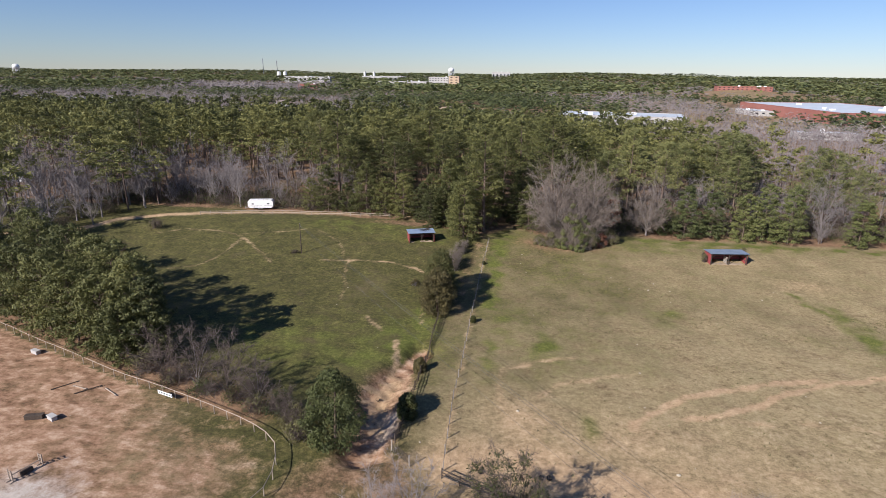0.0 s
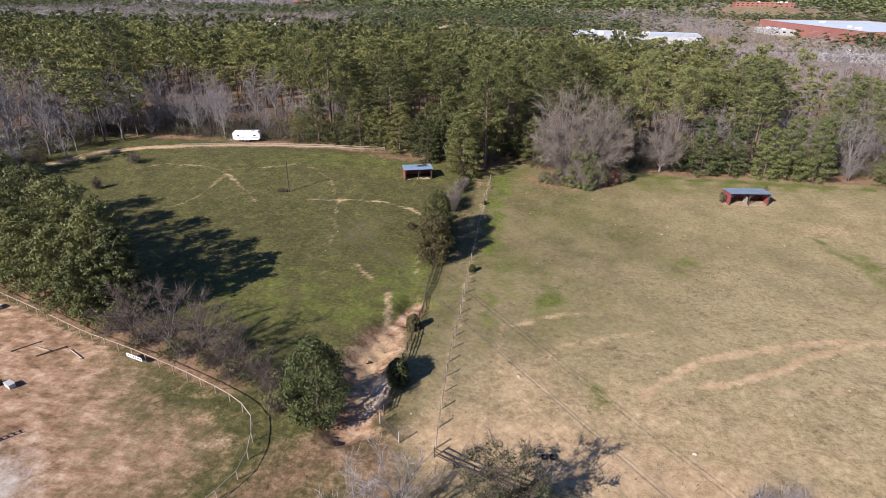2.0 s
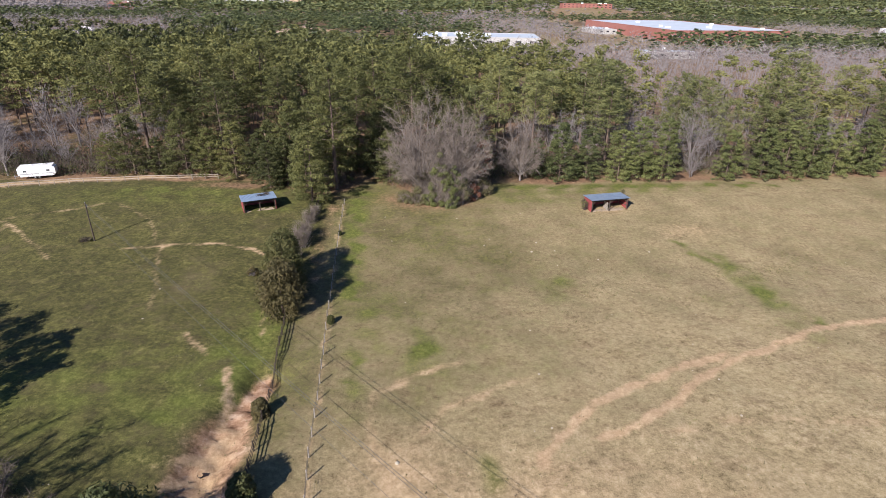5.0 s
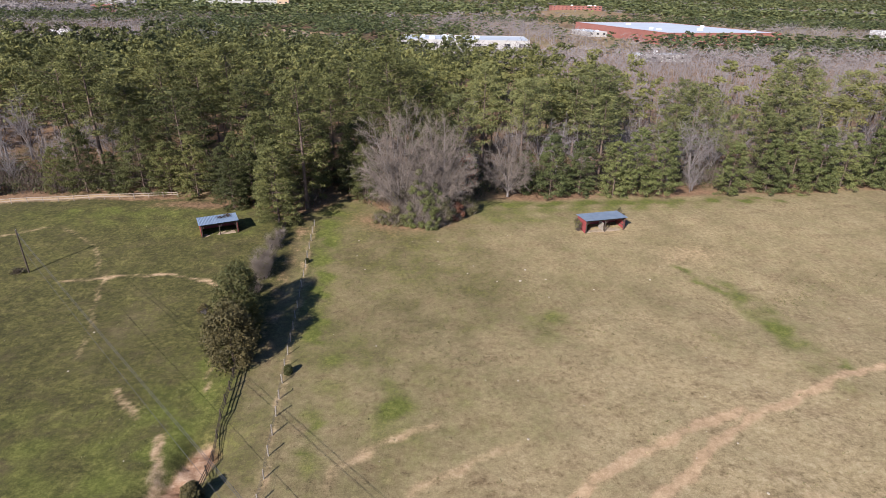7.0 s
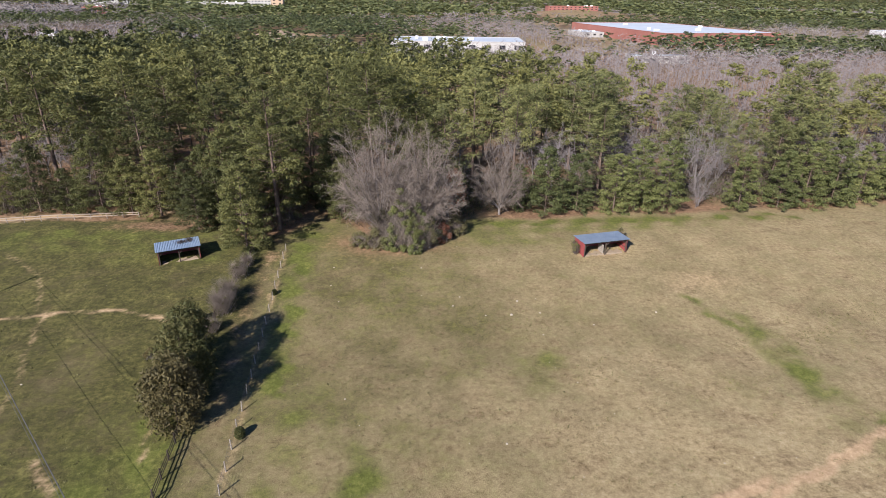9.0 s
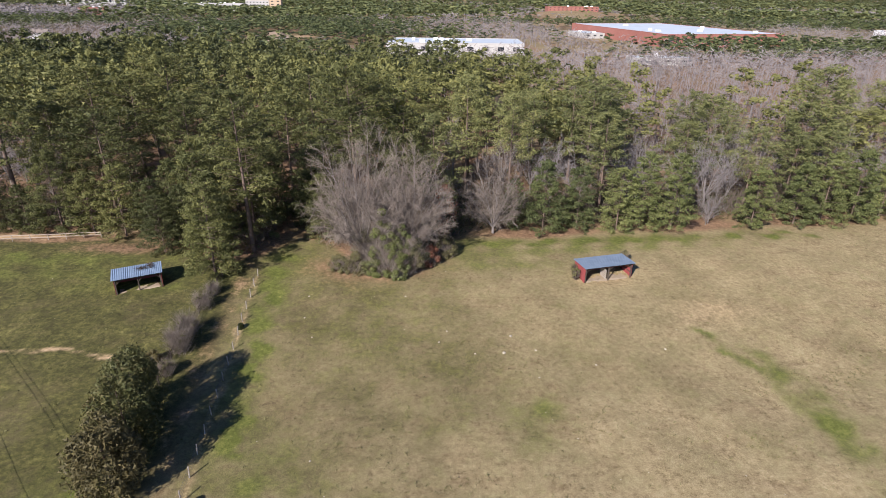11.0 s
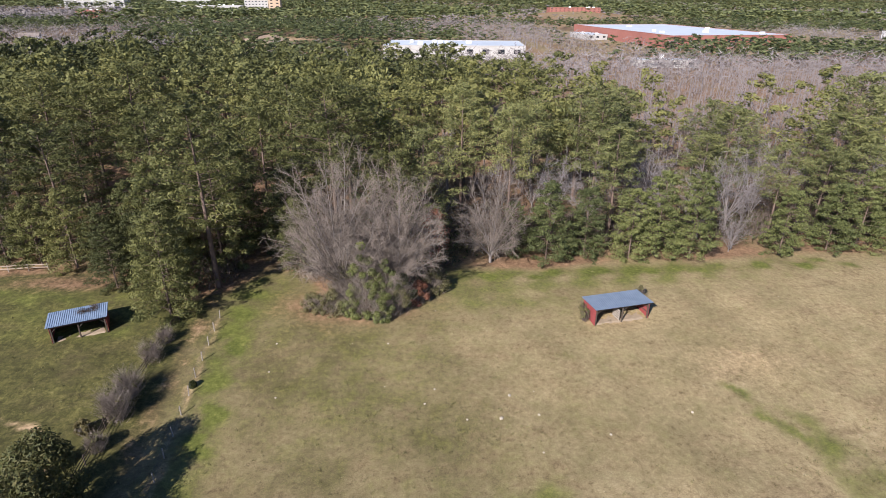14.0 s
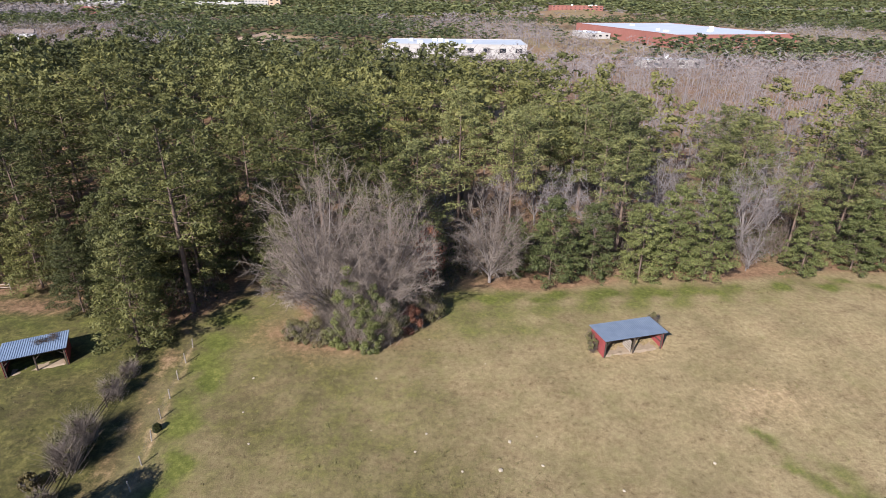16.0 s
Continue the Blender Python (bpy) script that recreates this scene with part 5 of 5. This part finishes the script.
def far_block(name, label, x, y, turn, W, D, h, wall_mat, roof_mat, bays, win_mat=None, parapet=0.6, units=0, storeys=1):
    z = lz(x, y)
    b = empty(name, x, y, z, turn, label, "building")
    part("wall", boxes((0, W, 0, D, -2, h)), wall_mat, b)
    part("roof", boxes((0.4, W - 0.4, 0.4, D - 0.4, h, h + 0.15)), roof_mat, b)
    bm = boxes((-0.1, W + 0.1, -0.1, 0.3, h, h + parapet), (-0.1, W + 0.1, D - 0.3, D + 0.1, h, h + parapet), (-0.1, 0.3, 0.3, D - 0.3, h, h + parapet), (W - 0.3, W + 0.1, 0.3, D - 0.3, h, h + parapet))
    part("parapet", bm, wall_mat, b)
    for k in range(bays):
        for s in range(storeys):
            w = W / bays
            z0 = h * (s + 0.45) / storeys
            part("window", boxes((k * w + w * 0.3, k * w + w * 0.7, -0.12, 0.1, z0, z0 + 0.32 * h / storeys)), win_mat or DARKGLASS, b)
    rg = random.Random(int(W))
    for k in range(units):
        ux, uy = rg.uniform(4, W - 8), rg.uniform(4, D - 8)
        part("roof_unit", boxes((ux, ux + rg.uniform(2, 4.5), uy, uy + rg.uniform(2, 4), h + 0.15, h + rg.uniform(1.4, 2.8)), bevel=0.08), WHITE, b)
    return b


far_block("warehouse", "long red brick warehouse with a white flat roof", 253, 575, 6.5, 120, 216, 11.0, BRICK, WHITEROOF, 16, None, 0.5, 6)
far_block("white_factory", "low white-roofed factory beyond the wood", 3, 496, -6, 102, 52, 9.2, CONCRETE, WHITEROOF, 9, None, 0.5, 7)
far_block("brick_office", "red brick office building among distant trees", 288, 1150, -3, 92, 30, 7, BRICK, CONCRETE, 12, None, 0.8, 4, 2)
far_block("office_tower", "pale office block with tan end wall in the distant town", -331, 1500, 3, 52, 30, 29, CONCRETE, CONCRETE, 7, None, 1.0, 3, 5)
far_block("tan_office", "tan office block in the distant town", -277, 1498, 3, 26, 26, 32, TANWALL, CONCRETE, 2, None, 1.0, 1, 5)
far_block("long_store", "long pale grey store building in the distant town", -470, 1490, 4, 132, 40, 18, CONCRETE, WHITEROOF, 12, None, 0.6, 6)
far_block("white_plant", "white industrial plant in the distant town", -930, 1900, 6, 160, 60, 20, CONCRETE, WHITEROOF, 10, None, 0.6, 8)
far_block("white_plant", "white industrial plant in the distant town", -700, 2050, 6, 150, 60, 22, CONCRETE, WHITEROOF, 8, None, 0.6, 5)
far_block("red_store", "low red store building with a grey roof", -600, 1290, 10, 46, 30, 13, BRICK, CONCRETE, 4, None, 0.6, 2)
far_block("white_hall", "white hall standing on the far ridge", -290, 2600, 3, 80, 40, 34, CONCRETE, WHITEROOF, 5, None, 0.6, 3)
far_block("white_depot", "small white depot beside the brick warehouse", 215, 690, 6, 22, 50, 5, CONCRETE, WHITEROOF, 3, None, 0.4, 2)
far_block("white_shed", "long white shed in the leafless woods", 168, 436, -4, 40, 16, 4.5, CONCRETE, WHITEROOF, 4, None, 0.3, 1)
far_block("white_store", "white store building beyond the leafless woods", 560, 690, -10, 60, 24, 8, WHITE, WHITEROOF, 5, None, 0.4, 3)


def earth_mound(x, y, rx, ry, h):
    rng = np.random.default_rng(8)
    U, V = np.meshgrid(np.linspace(-1, 1, 33), np.linspace(-1, 1, 25))
    r = np.hypot(U, V)
    Z = h * np.clip(1 - r ** 2, 0, 1) ** 0.8 * (0.85 + 0.2 * np.sin(4 * U + 1) * np.sin(5 * V)) + rng.normal(0, 0.12, U.shape) - 0.4
    i = np.arange(U.size).reshape(U.shape)
    a, b, c, d = i[:-1, :-1].ravel(), i[:-1, 1:].ravel(), i[1:, 1:].ravel(), i[1:, :-1].ravel()
    me = raw_mesh("earth_mound", np.stack([U * rx, V * ry, Z], -1).reshape(-1, 3), np.concatenate([np.stack([a, b, c], 1), np.stack([a, c, d], 1)]), MOUNDEARTH)
    ob = new("earth_mound", me)
    ob.matrix_basis = pose(x, y, lz(x, y))
    return tagged(ob, "bare brown earth mound in a clearing of the woods", "mound")


earth_mound(-98, 590, 30, 22, 11)


def water_tower(x, y, z, r, label):
    t = empty("water_tower", x, y, lz(x, y), 0, label, "water tower", "water towers")
    h = z - lz(x, y)
    bm = bmesh.new()
    bmesh.ops.create_uvsphere(bm, u_segments=20, v_segments=12, radius=r, matrix=Matrix.Translation((0, 0, h - r * 0.8)) @ Matrix.Diagonal((1, 1, 0.8, 1)))
    part("tank", bm, WHITE, t)
    part("riser", rod(bmesh.new(), (0, 0, -1), (0, 0, h - r), r * 0.16, None, 8), WHITE, t)
    for k in range(6):
        a = k * math.pi / 3
        part("leg", rod(bmesh.new(), (math.cos(a) * r * 1.05, math.sin(a) * r * 1.05, -1), (math.cos(a) * r * 0.8, math.sin(a) * r * 0.8, h - r * 0.8), r * 0.06, None, 5), WHITE, t)


water_tower(-2450, 2300, 66, 15, "white water tower above the distant woods")
water_tower(-472, 2600, 68, 13, "white water tower above the distant town")
for x, y, z in ((-1378, 2600, 98), (-1207, 2400, 86)):
    mast = empty("radio_mast", x, y, lz(x, y), 0, "thin lattice radio mast on the horizon", "mast", "radio masts")
    part("mast", rod(bmesh.new(), (0, 0, -1), (0, 0, z - lz(x, y)), 2.2, 1.0, 3), STEEL, mast)
    part("antenna", rod(bmesh.new(), (0, 0, z - lz(x, y) - 20), (0, 0, z - lz(x, y) + 3), 1.6, None, 5), STEEL, mast)
for x, y, z in ((-1150, 2300, 46), (-1122, 2300, 46), (-774, 2300, 48), (-735, 2300, 48)):
    silo = empty("silo", x, y, lz(x, y), 0, "white silo in the distant town", "silo", "silos of the town")
    part("drum", rod(bmesh.new(), (0, 0, -1), (0, 0, z - lz(x, y) - 4), 8 if x < -900 else 5, None, 14), WHITE, silo)
    part("cap", rod(bmesh.new(), (0, 0, z - lz(x, y) - 4), (0, 0, z - lz(x, y)), 8.2 if x < -900 else 5.2, 3, 14), CONCRETE, silo)


def house(x, y, turn, W, D, h, label):
    b = empty("house", x, y, lz(x, y), turn, label, "house", "houses beyond the wood")
    part("wall", boxes((0, W, 0, D, -0.5, h)), WHITE, b)
    bm = bmesh.new()
    pts = [(-0.5, -0.5, h), (W + 0.5, -0.5, h), (W + 0.5, D + 0.5, h), (-0.5, D + 0.5, h), (-0.5, D / 2, h + D * 0.32), (W + 0.5, D / 2, h + D * 0.32)]
    v = [bm.verts.new(p) for p in pts]
    for f in ((0, 1, 5, 4), (2, 3, 4, 5), (0, 4, 3), (1, 2, 5), (3, 2, 1, 0)):
        bm.faces.new([v[i] for i in f])
    part("roof", bm, SHINGLE, b, "brown shingled gable roof")
    for k in range(int(W / 3.5)):
        part("window", boxes((1 + k * 3.5, 2.4 + k * 3.5, -0.06, 0.05, 1.0, 2.3)), DARKGLASS, b)
        part("porch_column", rod(bmesh.new(), (0.6 + k * 3.5, -0.35, 0), (0.6 + k * 3.5, -0.35, h), 0.12, None, 8), WHITE, b)


house(-212, 168, 12, 18, 10, 4.2, "white house with a brown roof among bare trees")
for x, y, t in ((-760, 705, 10), (-720, 690, -20), (-690, 700, 15), (-655, 690, 5), (-610, 705, -10), (-580, 690, 20), (-330, 640, 12)):
    house(x, y, t, 16, 10, 5.5, "small pale house in a far settlement")

# ---- tufts and stones of the pasture ----


def pasture_bits():
    rng = np.random.default_rng(91)
    n = 11000
    x, y = rng.uniform(-105, 105, n), rng.uniform(40, 146, n)
    clump = np.sin(x * 0.23 + 1.3 * np.sin(y * 0.17)) + np.sin(y * 0.31 + 0.8 * np.sin(x * 0.21))
    k = (clump + rng.normal(0, 0.8, n) > 0.1) & (y < wood_edge(x) - 1) & ~inside(x, y, ARENA + [(-60, 10), (-130, 10)])
    p = np.stack([x, y], 1)[k]
    ts = []
    for _ in range(3):
        q = rng.normal(0, 0.10, (5, 3)) * [1, 1, 0]
        d = np.stack([rng.normal(0, 0.7, 5), rng.normal(0, 0.7, 5), np.ones(5)], 1)
        ts.append(twig_mesh(rng, list(zip(q, d)), 0.18, 0.04))
    for cx, cy, rx, ry, c in ((14, 116, 7, 1.6, 160), (22, 112, 6, 1.6, 150), (60, 104, 5, 1.3, 130), (66, 107, 5, 1.3, 120), (30, 100, 7, 2, 130), (3, 100, 6, 2.5, 120), (12, 92, 6, 2, 110), (48, 96, 6, 1.5, 100), (75, 112, 7, 2, 120)):
        p = np.concatenate([p, np.stack([rng.normal(cx, rx, c), rng.normal(cy, ry, c)], 1)])
    half = rng.random(len(p)) < 0.5
    for name, lab, q, m in (("dry_tufts", "dry brown grass tufts on the pasture", p[half], SCRUB), ("green_tufts", "olive green weed tufts on the pasture", p[~half], SCRUB)):
        stuff(name, lab, place_templates(rng, ts, q, rng.uniform(0.6, 1.4, len(q)), rng.uniform(0.7, 1.6, len(q))), m, "grass")


pasture_bits()


def stone_mesh(rg):
    bm = bmesh.new()
    bmesh.ops.create_icosphere(bm, subdivisions=1, radius=0.5)
    for v in bm.verts:
        v.co *= rg.uniform(0.75, 1.2)
        v.co.z *= 0.55
    me = bpy.data.meshes.new("stone")
    bm.to_mesh(me)
    bm.free()
    me.materials.append(STONE)
    return me


def stones():
    rg = random.Random(17)
    meshes = [stone_mesh(rg) for _ in range(6)]
    spots = [(24.0, 114.1, .9), (25.6, 117.7, .7), (28.5, 114.4, .6), (16.7, 119.4, .5), (-3.9, 129.2, .6), (-3.9, 123.8, .5), (20.1, 114.2, .5), (15.4, 117.1, .5), (11, 128.4, .5), (-2.3, 119.2, .5),
             (46.5, 113.7, .6), (35.8, 110.9, .6), (-0.3, 63.1, .9), (19, 53.7, .9), (17.1, 67.6, .5), (17.7, 77.5, .6), (27.7, 108.8, .5), (40.7, 75.6, .5), (39.9, 68.7, .6), (0.4, 96.6, .5), (18.6, 87.9, .5),
             (41, 83.6, .4), (-12, 53.5, .5), (-39, 101, .6), (-38, 92, .5)]
    while len(spots) < 120:
        x, y = rg.uniform(-8, 100), rg.uniform(48, 140)
        if rg.random() < 0.2:
            x = rg.uniform(-80, -24)
        spots.append((x, y, rg.uniform(0.14, 0.32)))
    for k, (x, y, d) in enumerate(spots):
        d *= 0.62
        ob = new("field_stone", meshes[k % 6])
        ob.matrix_basis = pose(x, y, lz(x, y) + 0.06 * d, 0, 0, rg.uniform(0, 360)) @ Matrix.Diagonal((d, d, d, 1))
        tagged(ob, "pale weathered stone lying in the pasture grass", "stone", "stones of the pasture")


stones()


# ---- feed tubs by the gate ----


def feed_tub(x, y, r, label):
    t = empty("feed_tub", x, y, lz(x, y), 0, label, "tub", "feed tubs")
    bm = bmesh.new()
    n = 16
    rings = [[bm.verts.new((math.cos(k * 2 * math.pi / n) * rr, math.sin(k * 2 * math.pi / n) * rr, z)) for k in range(n)] for rr, z in ((r * 0.85, 0.02), (r, 0.32), (r * 0.92, 0.32), (r * 0.8, 0.08))]
    for a, b in zip(rings, rings[1:]):
        for k in range(n):
            bm.faces.new((a[k], a[(k + 1) % n], b[(k + 1) % n], b[k]))
    part("wall", bm, RUBBER, t)
    part("base", rod(bmesh.new(), (0, 0, 0.01), (0, 0, 0.07), r * 0.8, None, n), SAND, t, "sandy feed in the tub")


feed_tub(-3.7, 49.4, 0.32, "black rubber feed tub on bare earth")
feed_tub(3.3, 49.9, 0.34, "black rubber feed tub on bare earth")
feed_tub(4.2, 50.1, 0.34, "black rubber feed tub on bare earth")
feed_tub(-20.6, 63.2, 0.3, "black rubber feed tub on the eroded bank")
